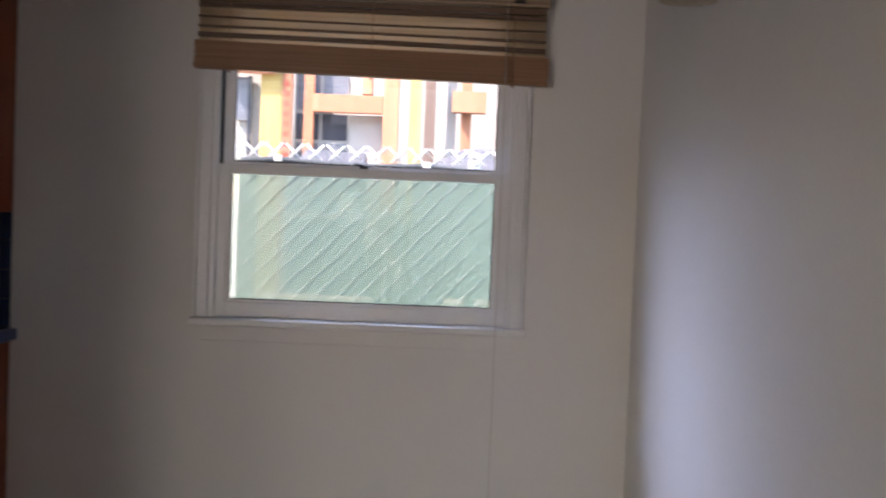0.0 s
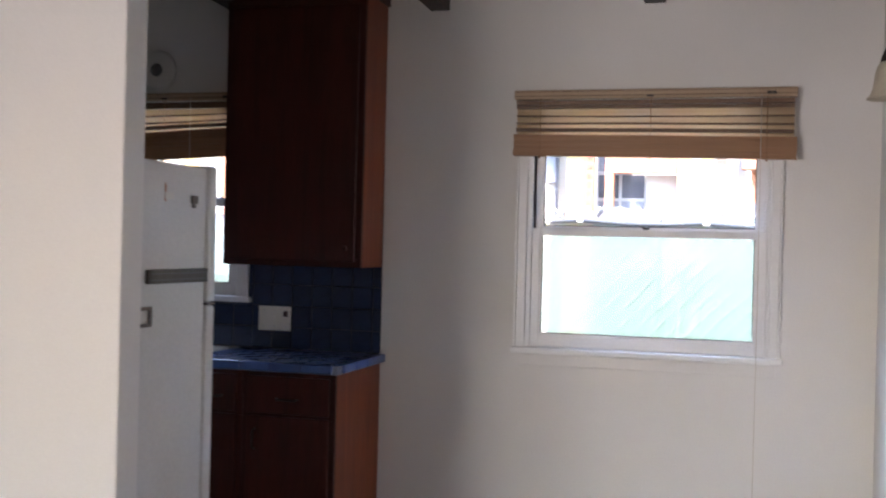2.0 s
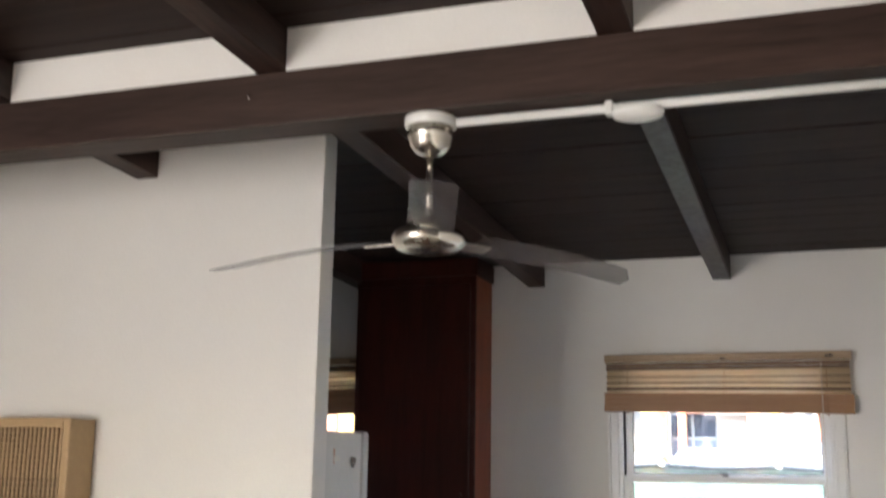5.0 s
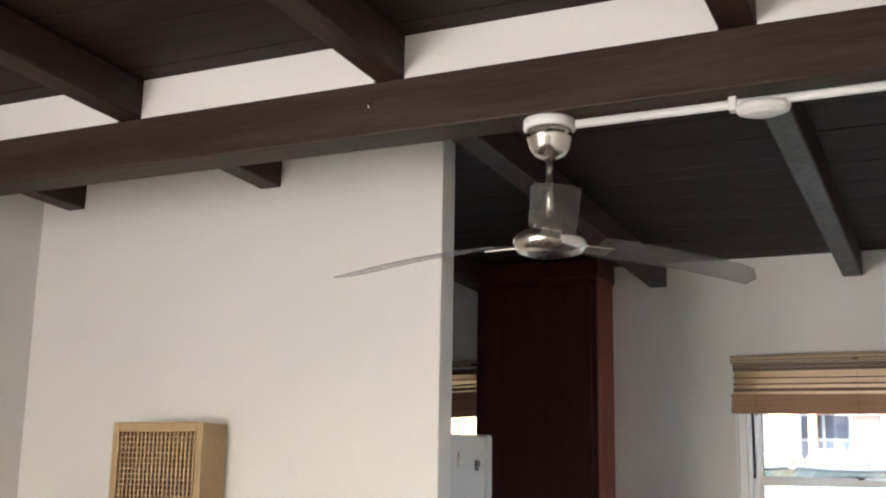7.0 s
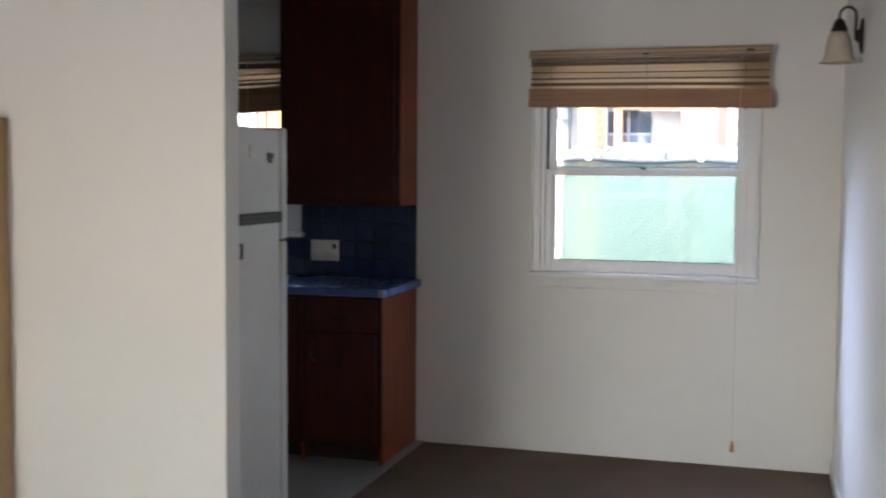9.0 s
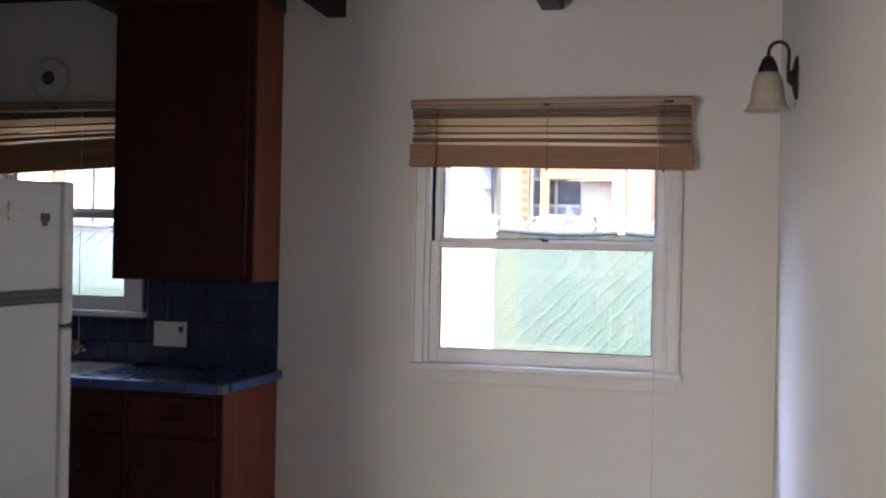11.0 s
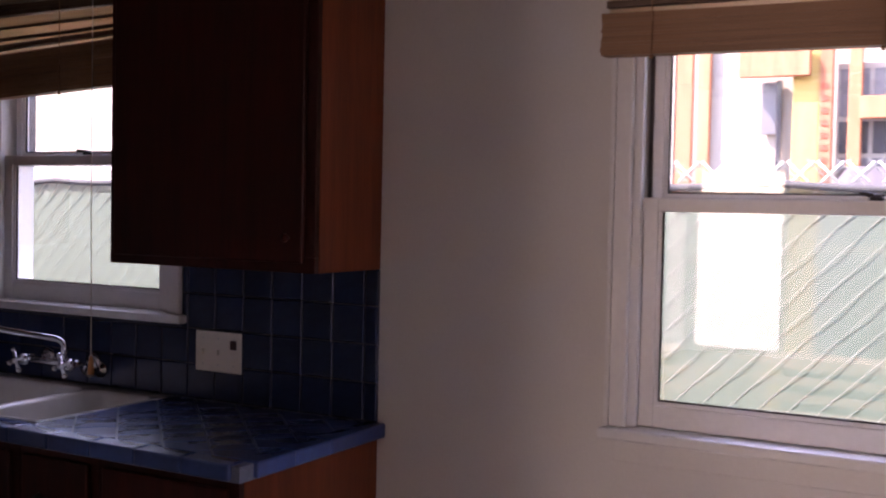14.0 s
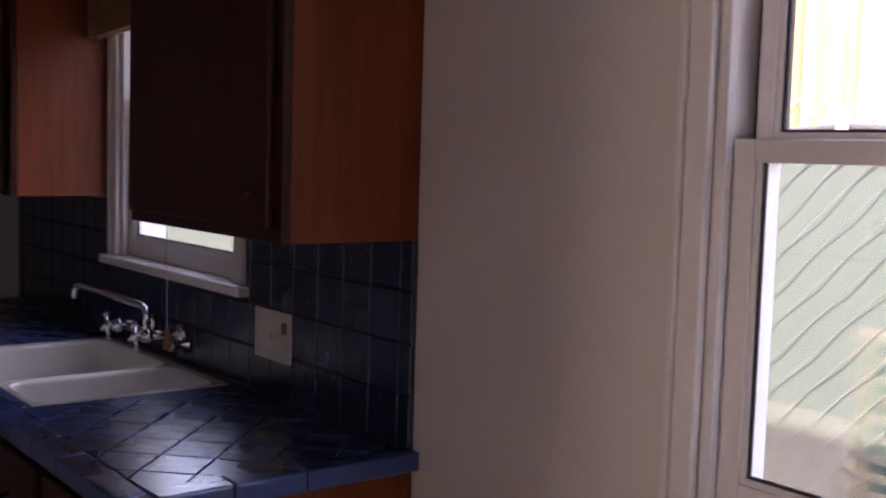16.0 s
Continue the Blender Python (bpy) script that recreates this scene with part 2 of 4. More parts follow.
WIREGALV = material("dull_wire", (0.30, 0.33, 0.31), 0.7, 0.1, vary=0.08, bump=0.0)
LUMBER = wood("orange_lumber", (0.46, 0.20, 0.11), (0.34, 0.13, 0.065), 0.7, along=2, per_object=0.2, bump=0.1)
PINE = wood("yellow_pine", (0.52, 0.38, 0.13), (0.42, 0.29, 0.09), 0.7, along=2, per_object=0.15, bump=0.1)
SHEATH = material("white_wall_sheathing", (0.36, 0.34, 0.31), 0.8, vary=0.08, scale=1.2, grain=40)
DARKGLASS = material("dark_window_pane", (0.03, 0.035, 0.05), 0.15, vary=0.1, bump=0.0)
ROOFING = material("grey_shingle", (0.20, 0.19, 0.18), 0.9, vary=0.25, scale=6, grain=60, bump=0.3)
EARTH = material("yard_soil", (0.40, 0.35, 0.27), 0.95, vary=0.3, scale=1.5, grain=25, bump=0.5)
GREYFACE = material("patchy_grey_face", (0.10, 0.097, 0.095), 0.55, vary=0.2, scale=2.2, grain=30, stretch=(1.0, 0.8, 1.0), bump=0.1, dirt=(0.030, 0.022, 0.019))
FOOTING = material("grey_footing", (0.16, 0.155, 0.15), 0.85, vary=0.15, scale=2, grain=40)
PALEWOOD = wood("pale_raw_board", (0.55, 0.42, 0.30), (0.44, 0.31, 0.20), 0.7, along=2, per_object=0.2, bump=0.1)
BROWNPOST = wood("weathered_brown_post", (0.16, 0.10, 0.08), (0.11, 0.07, 0.05), 0.7, along=2, per_object=0.1, bump=0.1)
CREAMBOARD = material("cream_sheathing", (0.17, 0.155, 0.11), 0.8, vary=0.1, scale=1.5, grain=40)
REDPAINT = material("red_paint_mark", (0.40, 0.07, 0.04), 0.7, vary=0.2)
GREYPANEL = material("blue_grey_panel", (0.13, 0.135, 0.155), 0.4, vary=0.1, bump=0.0)
STICKER = material("orange_paper", (0.62, 0.30, 0.16), 0.7, vary=0.1)
MAGNET = material("dark_magnet", (0.10, 0.08, 0.07), 0.5, vary=0.2)
MAGSTRIP = material("dark_wood_strip", (0.055, 0.045, 0.038), 0.5, vary=0.3, scale=14)

# ---- building helpers ----


def add_box(bm, x0, x1, y0, y1, z0, z1, bevel=0.0):
    m = Matrix.Translation(((x0 + x1) / 2, (y0 + y1) / 2, (z0 + z1) / 2)) @ Matrix.Diagonal((x1 - x0, y1 - y0, z1 - z0, 1))
    made = bmesh.ops.create_cube(bm, size=1, matrix=m)
    if bevel:
        edges = list({e for v in made["verts"] for e in v.link_edges})
        bmesh.ops.bevel(bm, geom=edges, offset=bevel, segments=2, profile=0.5, affect="EDGES")


def boxes(*rows, bevel=0.0):
    bm = bmesh.new()
    for r in rows:
        add_box(bm, *r, bevel=bevel)
    return bm


def lathe(bm, profile, at=(0, 0, 0), n=28, turn=None):
    """Spin (radius, height) pairs round the z axis through at."""
    rings = []
    for r, h in profile:
        ring = []
        for i in range(n):
            a = 2 * math.pi * i / n
            p = Vector((r * math.cos(a), r * math.sin(a), h))
            if turn:
                p = turn @ p
            ring.append(bm.verts.new(p + Vector(at)))
        rings.append(ring)
    for a, b in zip(rings, rings[1:]):
        for i in range(n):
            f = bm.faces.new((a[i], a[(i + 1) % n], b[(i + 1) % n], b[i]))
            f.smooth = True
    if profile[0][0] > 1e-4:
        bm.faces.new(rings[0])
    if profile[-1][0] > 1e-4:
        bm.faces.new(rings[-1])
    return bm


def tube(bm, points, r, n=10):
    """A round bar through points."""
    pts = [Vector(p) for p in points]
    rings = []
    side = None
    for i, p in enumerate(pts):
        d = (pts[min(i + 1, len(pts) - 1)] - pts[max(i - 1, 0)]).normalized()
        if side is None:
            side = d.orthogonal().normalized()
        side = (side - d * side.dot(d)).normalized()
        up = d.cross(side)
        rings.append([bm.verts.new(p + r * (math.cos(2 * math.pi * k / n) * side + math.sin(2 * math.pi * k / n) * up)) for k in range(n)])
    for a, b in zip(rings, rings[1:]):
        for k in range(n):
            f = bm.faces.new((a[k], a[(k + 1) % n], b[(k + 1) % n], b[k]))
            f.smooth = True
    bm.faces.new(rings[0])
    bm.faces.new(rings[-1])
    return bm


def arc(centre, r, a0, a1, axis_u, axis_v, n=10):
    c, u, v = Vector(centre), Vector(axis_u), Vector(axis_v)
    return [c + r * (math.cos(a0 + (a1 - a0) * i / n) * u + math.sin(a0 + (a1 - a0) * i / n) * v) for i in range(n + 1)]


def mesh_from(bm, name):
    bmesh.ops.recalc_face_normals(bm, faces=bm.faces)
    me = bpy.data.meshes.new(name)
    bm.to_mesh(me)
    bm.free()
    return me


def part(name, bm, mat, parent=None, label=""):
    """One mesh object, under a thing or a part; built in world coordinates."""
    me = mesh_from(bm, name)
    me.materials.append(mat)
    ob = new(name, me)
    if parent:
        ob.parent = parent
        bpy.context.view_layer.update()
        ob.matrix_parent_inverse = parent.matrix_world.inverted()
    if label:
        tagged(ob, label)
    return ob


def thing(name, at, label, category, group="", kind=""):
    ob = new(name)
    ob.empty_display_size = 0.1
    ob.location = at
    return tagged(ob, label, category, group, kind)


def structure(name, bm, mat, label, category):
    return tagged(part(name, bm, mat), label, category, kind="structure")


# ---- plan ----
XR = 2.295        # right wall
XL = -1.976       # left wall of the living room
XK = -2.62        # left wall of the kitchen
YB = -9.6         # back wall
PY0, PY1, PX = -2.41, -2.298, 0.046   # partition
SLOPE = -0.034


def ceil_z(y):
    return 2.775 + SLOPE * y


def rafter_z(y):
    return 2.64 + SLOPE * y


# ---- large structure ----
structure("floor", boxes((XK - 0.2, XR + 0.1, YB - 0.1, 0.1, -0.12, 0.0)), CARPET, "brown low-pile carpet floor, slightly worn", "floor")
structure("kitchen_floor", boxes((XK, 0.05, PY1, -0.001, 0.001, 0.006)), VINYL, "grey sheet vinyl floor of the kitchen", "floor")

# far wall with two window openings
WX0, WX1, WZ0, WZ1 = 0.725, 1.838, 1.022, 2.21
KX0, KX1, KZ0, KZ1 = -1.585, -0.782, 1.208, 2.21
# its left end runs on unseen to meet the added shading roof
structure("wall_north", boxes(
    (-6.5, KX0, 0, 0.15, -0.1, 3.0), (KX1, WX0, 0, 0.15, -0.1, 3.0), (WX1, XR + 0.1, 0, 0.15, -0.1, 3.0),
    (KX0, KX1, 0, 0.15, -0.1, KZ0), (KX0, KX1, 0, 0.15, KZ1, 3.0),
    (WX0, WX1, 0, 0.15, -0.1, WZ0), (WX0, WX1, 0, 0.15, WZ1, 3.0)), WALL, "off-white painted plaster wall with two windows", "wall")
DY0, DY1, DZ = -5.55, -4.69, 2.04
structure("wall_east", boxes((XR, XR + 0.12, DY1, 0, -0.1, 3.2), (XR, XR + 0.12, YB, DY0, -0.1, 3.2),
                             (XR, XR + 0.12, DY0, DY1, DZ, 3.2)), WALL, "off-white painted plaster wall", "wall")
LY0, LY1, LZ0, LZ1 = -9.0, -7.0, 0.4, 2.1
structure("wall_west", boxes((XL - 0.12, XL, LY1, PY0, -0.1, 3.2), (XL - 0.12, XL, YB, LY0, -0.1, 3.2),
                             (XL - 0.12, XL, LY0, LY1, -0.1, LZ0), (XL - 0.12, XL, LY0, LY1, LZ1, 3.2)), WALL,
          "off-white painted wall with a wide opening to daylight", "wall")
structure("wall_south", boxes((XL - 0.12, -1.86, YB - 0.12, YB, -0.1, 3.2), (-0.92, XR + 0.12, YB - 0.12, YB, -0.1, 3.2), (-1.86, -0.92, YB - 0.12, YB, 2.05, 3.2), (-1.86, -0.92, YB - 0.12, YB, -0.1, 0.06)), WALL, "off-white painted wall with a glazed door opening", "wall")
structure("wall_partition", boxes((XK - 0.1, PX, PY0, PY1, 0, 2.858), bevel=0.004), WALL, "off-white partition wall between living room and kitchen", "wall")
structure("wall_kitchen_west", boxes((XK - 0.1, XK, PY1, 0, -0.1, 2.85)), WALL, "off-white painted kitchen wall", "wall")
structure("baseboard", boxes((XR - 0.014, XR, DY1 + 0.08, -0.001, 0, 0.075), bevel=0.004), TRIM, "white painted wooden baseboard", "baseboard")

# ceiling: boards laid across the rafters, in one mesh, on a roof slab
bm = bmesh.new()
y = YB - 0.1
k = 0
while y < 0.15:
    y1 = y + 0.138
    zl, zr = ceil_z(y), ceil_z(y1)
    dz = random.uniform(-0.002, 0.002)
    vs = [bm.verts.new(p) for p in ((XK - 0.1, y + 0.003, zl + dz), (XR + 0.1, y + 0.003, zl + dz), (XR + 0.1, y1 - 0.003, zr + dz), (XK - 0.1, y1 - 0.003, zr + dz))]
    bm.faces.new(vs)
    up = [bm.verts.new(v.co + Vector((0, 0, 0.02))) for v in vs]
    for a in range(4):
        bm.faces.new((vs[a], vs[(a + 1) % 4], up[(a + 1) % 4], up[a]))
    y = y1
    k += 1
structure("ceiling", bm, BOARDWOOD, "dark brown stained board ceiling, sloping gently", "ceiling")
bm = bmesh.new()
lo = [bm.verts.new((x, y, ceil_z(y) + 0.02)) for x, y in ((XK - 0.6, YB - 0.6), (XR + 0.6, YB - 0.6), (XR + 0.6, 0.3), (XK - 0.6, 0.3))]
hi = [bm.verts.new(v.co + Vector((0, 0, 0.12))) for v in lo]
bm.faces.new(lo), bm.faces.new(hi)
for a in range(4):
    bm.faces.new((lo[a], lo[(a + 1) % 4], hi[(a + 1) % 4], hi[a]))
structure("roof", bm, ROOFING, "low sloping roof deck over the rooms", "roof")

# unseen roof and walls beyond the kitchen, added to shade the yard and fence
bm = bmesh.new()
lo = [bm.verts.new((x, y, ceil_z(y) + 0.02)) for x, y in ((-6.6, -6.0), (XK - 0.602, -6.0), (XK - 0.602, 0.3), (-6.6, 0.3))]
hi = [bm.verts.new(v.co + Vector((0, 0, 0.12))) for v in lo]
bm.faces.new(lo), bm.faces.new(hi)
for a in range(4):
    bm.faces.new((lo[a], lo[(a + 1) % 4], hi[(a + 1) % 4], hi[a]))
structure("roof_sun_block", bm, ROOFING, "unseen low sloping roof deck added to shade the side yard", "roof")
structure("wall_sun_block", boxes((-6.5, -6.35, -6.0, -0.001, -0.1, 2.79), (-6.35, -2.73, -6.0, -5.88, -0.1, 2.9)), WALL, "unseen plain wall added under the shading roof", "wall")


def rafter(x1, y0, y1):
    bm = bmesh.new()
    vs = []
    for y in (y0, y1):
        for x in (x1 - 0.098, x1):
            vs += [bm.verts.new((x, y, rafter_z(y))), bm.verts.new((x, y, ceil_z(y) - 0.004))]
    a, b, c, d, e, f, g, h = vs
    for q in ((a, b, d, c), (e, g, h, f), (a, c, g, e), (b, f, h, d), (a, e, f, b), (c, d, h, g)):
        bm.faces.new(q)
    bmesh.ops.bevel(bm, geom=bm.edges[:], offset=0.004, segments=1, affect="EDGES")
    ob = part("rafter", bm, RAFTERWOOD)
    return tagged(ob, "dark stained exposed wooden roof rafter", "rafter", "exposed rafters")


RX = (-1.728, -0.687, 0.315, 1.35)
for x in RX:
    beam = rafter(x, YB + 0.001, -0.001)
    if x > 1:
        # underside with grey patches towards the far wall
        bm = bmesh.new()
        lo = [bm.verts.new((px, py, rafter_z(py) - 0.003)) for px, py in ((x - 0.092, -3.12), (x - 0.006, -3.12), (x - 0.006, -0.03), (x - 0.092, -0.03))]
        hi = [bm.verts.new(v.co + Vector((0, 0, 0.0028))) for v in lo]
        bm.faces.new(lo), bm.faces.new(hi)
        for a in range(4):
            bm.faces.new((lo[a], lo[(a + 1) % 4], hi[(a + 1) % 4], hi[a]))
        part("grey_face", bm, GREYFACE, beam, "grey patches on the rafter underside")

BY0, BY1, BZ0 = -3.28, -3.14, 2.578
tagged(part("ceiling_beam", boxes((XL + 0.001, XR - 0.001, BY0, BY1, BZ0, rafter_z(-3.2) - 0.004), bevel=0.006), BEAMWOOD),
       "dark stained heavy timber beam across the room", "beam")
edges_x = [XL + 0.001]
for x in RX:
    edges_x += [x - 0.098, x]
edges_x.append(XR - 0.001)
for x0, x1 in zip(edges_x[::2], edges_x[1::2]):
    if x1 - x0 > 0.02:
        ob = part("infill_panel", boxes((x0 + 0.002, x1 - 0.002, BY0 + 0.012, BY0 + 0.03, rafter_z(-3.2) - 0.003, ceil_z(-3.25) - 0.002)), WALL)
        tagged(ob, "white painted infill board between rafters on the beam", "panel", "infill boards on the beam")

# nail left in the beam
tagged(part("nail", tube(bmesh.new(), [(0.214, BY0 + 0.01, 2.680), (0.214, BY0 - 0.02, 2.675), (0.217, BY0 - 0.022, 2.655)], 0.0025, 6), CHROME),
       "small bright bent nail stuck in the beam", "nail")


# ---- windows ----
def sash(parent, name, x0, x1, z0, z1, y, stile, top, bottom):
    s = part(name, boxes((x0, x0 + stile, y, y + 0.035, z0, z1), (x1 - stile, x1, y, y + 0.035, z0, z1),
                         (x0 + stile, x1 - stile, y, y + 0.035, z0, z0 + bottom), (x0 + stile, x1 - stile, y, y + 0.035, z1 - top, z1), bevel=0.003),
             TRIM, parent)
    pane = part("pane", boxes((x0 + stile - 0.006, x1 - stile + 0.006, y + 0.016, y + 0.02, z0 + bottom - 0.006, z1 - top + 0.006)), GLASS, s)
    pane.visible_shadow = False
    part("putty_line", boxes((x0 + stile + 0.0095, x0 + stile + 0.0135, y + 0.010, y + 0.0155, z0 + bottom + 0.01, z1 - top),
                             (x1 - stile - 0.0135, x1 - stile - 0.0095, y + 0.010, y + 0.0155, z0 + bottom + 0.01, z1 - top),
                             (x0 + stile + 0.0135, x1 - stile - 0.0135, y + 0.010, y + 0.0155, z0 + bottom + 0.0095, z0 + bottom + 0.0135)), PUTTY, s)
    bead = 0.009
    part("glazing_bead", boxes((x0 + stile - 0.001, x0 + stile + bead, y + 0.006, y + 0.015, z0 + bottom, z1 - top),
                               (x1 - stile - bead, x1 - stile + 0.001, y + 0.006, y + 0.015, z0 + bottom, z1 - top),
                               (x0 + stile + bead, x1 - stile - bead, y + 0.006, y + 0.015, z0 + bottom - 0.001, z0 + bottom + bead)), TRIM, s)
    return s


def sash_window(name, x0, x1, z0, z1, meet, sill_x0, sill_x1, sill_y, apron_z, label, stile, bottom, casing=0.042, casing_right=None):
    cr = casing if casing_right is None else casing_right
    w = thing(name, ((x0 + x1) / 2, 0.05, z0), label, "window", kind="structure")
    part("casing", boxes((x0 - casing, x0, -0.018, 0.0, z0, z1 + 0.018), (x1, x1 + cr, -0.018, 0.0, z0, z1 + 0.018),
                         (x0, x1, -0.018, 0.0, z1, z1 + 0.018), bevel=0.004), TRIM, w)
    part("back_band", boxes((x0 - casing - 0.012, x0 - casing, -0.026, 0.0, z0, z1 + 0.018),
                            (x1 + cr, x1 + cr + 0.010, -0.026, 0.0, z0, z1 + 0.018), bevel=0.003), TRIM, w)
    part("jamb", boxes((x0, x0 + 0.012, 0.0, 0.15, z0, z1), (x1 - 0.012, x1, 0.0, 0.15, z0, z1),
                       (x0 + 0.012, x1 - 0.012, 0.0, 0.15, z1 - 0.012, z1)), TRIM, w)
    part("stop", boxes((x0 + 0.012, x0 + 0.022, -0.002, 0.016, z0, z1 - 0.012), (x1 - 0.022, x1 - 0.012, -0.002, 0.016, z0, z1 - 0.012), bevel=0.002), TRIM, w)
    part("window_sill", boxes((sill_x0, sill_x1, sill_y, 0.17, z0 - 0.028, z0), bevel=0.006), TRIM, w)
    if apron_z:
        part("apron", boxes((sill_x0 + 0.03, sill_x1 - 0.03, -0.012, -0.001, apron_z, z0 - 0.029), bevel=0.003), WALL, w)
    lower = sash(w, "lower_sash", x0 + 0.014, x1 - 0.014, z0 + 0.002, meet + 0.034, 0.018, stile, 0.034, bottom)
    part("sash_channel", boxes((x0 + 0.0125, x0 + 0.0275, 0.076, 0.145, meet, z1 - 0.013)), CHANNEL, w, "dark sash channel with the gap's shade in its colour")
    part("sash_channel", boxes((x1 - 0.0275, x1 - 0.0125, 0.064, 0.145, meet, z1 - 0.013)), TRIM, w)
    sash(w, "upper_sash", x0 + 0.028, x1 - 0.028, meet, z1 - 0.013, 0.058, stile - 0.016, 0.04, 0.036)
    cx = (x0 + x1) / 2
    lock = lathe(bmesh.new(), [(0.016, 0), (0.016, 0.008), (0.008, 0.014), (0.0, 0.016)], (cx, 0.036, meet + 0.0345), 14)
    tube(lock, [(cx - 0.005, 0.03, meet + 0.046), (cx - 0.035, 0.022, meet + 0.05)], 0.005, 8)
    part("sash_lock", lock, IRON, w, "dark metal sash lock")
    return w


sash_window("window_1", WX0, WX1, WZ0, WZ1, 1.556, 0.664, 1.902, -0.05, 0.936,
            "white painted double-hung sash window, closed, with glass panes", 0.045, 0.055)
sash_window("window_2", KX0, KX1, KZ0, KZ1, 1.672, -1.66, -0.70, -0.045, None,
            "white painted double-hung kitchen window above the sink", 0.043, 0.056, casing_right=0.05)


def slat_blind(x0, x1, z_top, z_val, z_bot, y, tilt, cord_x, cord_z, label, cord_label):
    """Raised woven-wood blind: head rail, loose slats, a stacked bottom bundle, ladder cords and pull cord."""
    b = thing("bamboo_blind", ((x0 + x1) / 2, y, z_top), label, "blind")
    part("head_rail", boxes((x0, x1, y - 0.02, y + 0.022, z_top - 0.042, z_top), bevel=0.004), RAILWOOD, b)
    # thin strips on the rail's face, with shade in their colour
    part("rail_groove", boxes((x0 + 0.004, x1 - 0.004, y - 0.0212, y - 0.0195, z_top - 0.030, z_top - 0.026), (x0 + 0.004, x1 - 0.004, y - 0.0212, y - 0.0195, z_top - 0.009, z_top - 0.006)), SLATSHADE, b)
    part("valance_clip", boxes((x1 - 0.13, x1 - 0.09, y - 0.023, y - 0.019, z_top - 0.032, z_top - 0.018)), IRON, b)
    part("valance_clip", boxes(((x0 + x1) / 2 - 0.02, (x0 + x1) / 2 + 0.01, y - 0.023, y - 0.019, z_top - 0.036, z_top - 0.026)), IRON, b)
    # dark rows are shade lines between the reeds, built as slats
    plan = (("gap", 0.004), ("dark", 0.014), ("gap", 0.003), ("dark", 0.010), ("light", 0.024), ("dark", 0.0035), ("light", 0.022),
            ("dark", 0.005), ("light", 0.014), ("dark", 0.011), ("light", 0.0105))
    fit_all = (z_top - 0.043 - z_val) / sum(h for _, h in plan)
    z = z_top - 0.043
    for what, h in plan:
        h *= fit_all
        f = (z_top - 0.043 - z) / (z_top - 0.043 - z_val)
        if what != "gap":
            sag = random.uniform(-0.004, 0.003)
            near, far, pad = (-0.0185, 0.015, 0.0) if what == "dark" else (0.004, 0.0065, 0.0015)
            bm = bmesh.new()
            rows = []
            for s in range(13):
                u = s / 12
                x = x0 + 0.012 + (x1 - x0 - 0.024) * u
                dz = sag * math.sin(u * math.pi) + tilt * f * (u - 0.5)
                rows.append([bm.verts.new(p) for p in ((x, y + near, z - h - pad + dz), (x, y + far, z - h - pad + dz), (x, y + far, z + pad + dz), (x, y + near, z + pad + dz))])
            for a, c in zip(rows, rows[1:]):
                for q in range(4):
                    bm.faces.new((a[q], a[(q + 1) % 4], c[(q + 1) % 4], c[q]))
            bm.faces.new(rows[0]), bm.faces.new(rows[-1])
            part("slat", bm, SLATSHADE if what == "dark" else REED, b)
        z -= h
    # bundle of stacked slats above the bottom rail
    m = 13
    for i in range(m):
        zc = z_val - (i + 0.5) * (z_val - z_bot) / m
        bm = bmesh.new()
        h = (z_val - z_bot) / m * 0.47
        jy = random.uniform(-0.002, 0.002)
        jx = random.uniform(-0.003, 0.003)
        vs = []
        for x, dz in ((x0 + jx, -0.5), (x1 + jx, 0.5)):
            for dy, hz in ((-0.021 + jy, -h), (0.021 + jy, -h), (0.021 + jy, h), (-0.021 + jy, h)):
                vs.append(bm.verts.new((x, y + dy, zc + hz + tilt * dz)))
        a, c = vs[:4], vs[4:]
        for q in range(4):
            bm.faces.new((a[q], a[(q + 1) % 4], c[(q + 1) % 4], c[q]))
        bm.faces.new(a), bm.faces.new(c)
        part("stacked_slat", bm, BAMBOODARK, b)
    for u in (0.1, 0.5, 0.9):
        x = x0 + (x1 - x0) * u
        bm = bmesh.new()
        tube(bm, [(x, y - 0.0245, z_top - 0.04), (x, y - 0.0245, z_bot + tilt * (u - 0.5) - 0.004)], 0.0018, 6)
        tube(bm, [(x, y - 0.0245, z_bot + tilt * (u - 0.5) - 0.003), (x, y - 0.0245, z_bot + tilt * (u - 0.5) - 0.012)], 0.005, 8)
        part("ladder_cord", bm, BAMBOODARK, b)
    bm = bmesh.new()
    tube(bm, [(cord_x, y - 0.026, z_top - 0.03), (cord_x + 0.002, y - 0.027, (z_top + cord_z) / 2), (cord_x, y - 0.02, cord_z)], 0.0016, 6)
    c = part("pull_cord", bm, CORD, b, cord_label)
    part("tassel", lathe(bmesh.new(), [(0.003, 0.03), (0.007, 0.02), (0.011, -0.02), (0.010, -0.03)], (cord_x, y - 0.02, cord_z), 12), TASSEL, c)
    return b


slat_blind(0.664, 1.938, 2.233, 2.02, 1.919, -0.066, -0.016, 1.785, 0.13,
           "raised woven bamboo blind with loose brown slats", "thin pale pull cord reaching nearly to the floor")
slat_blind(-1.64, -0.72, 2.25, 2.05, 1.905, -0.066, 0.045, -1.03, 1.03,
           "raised brown bamboo blind hanging askew over the kitchen window", "thin pull cord with an orange tassel")


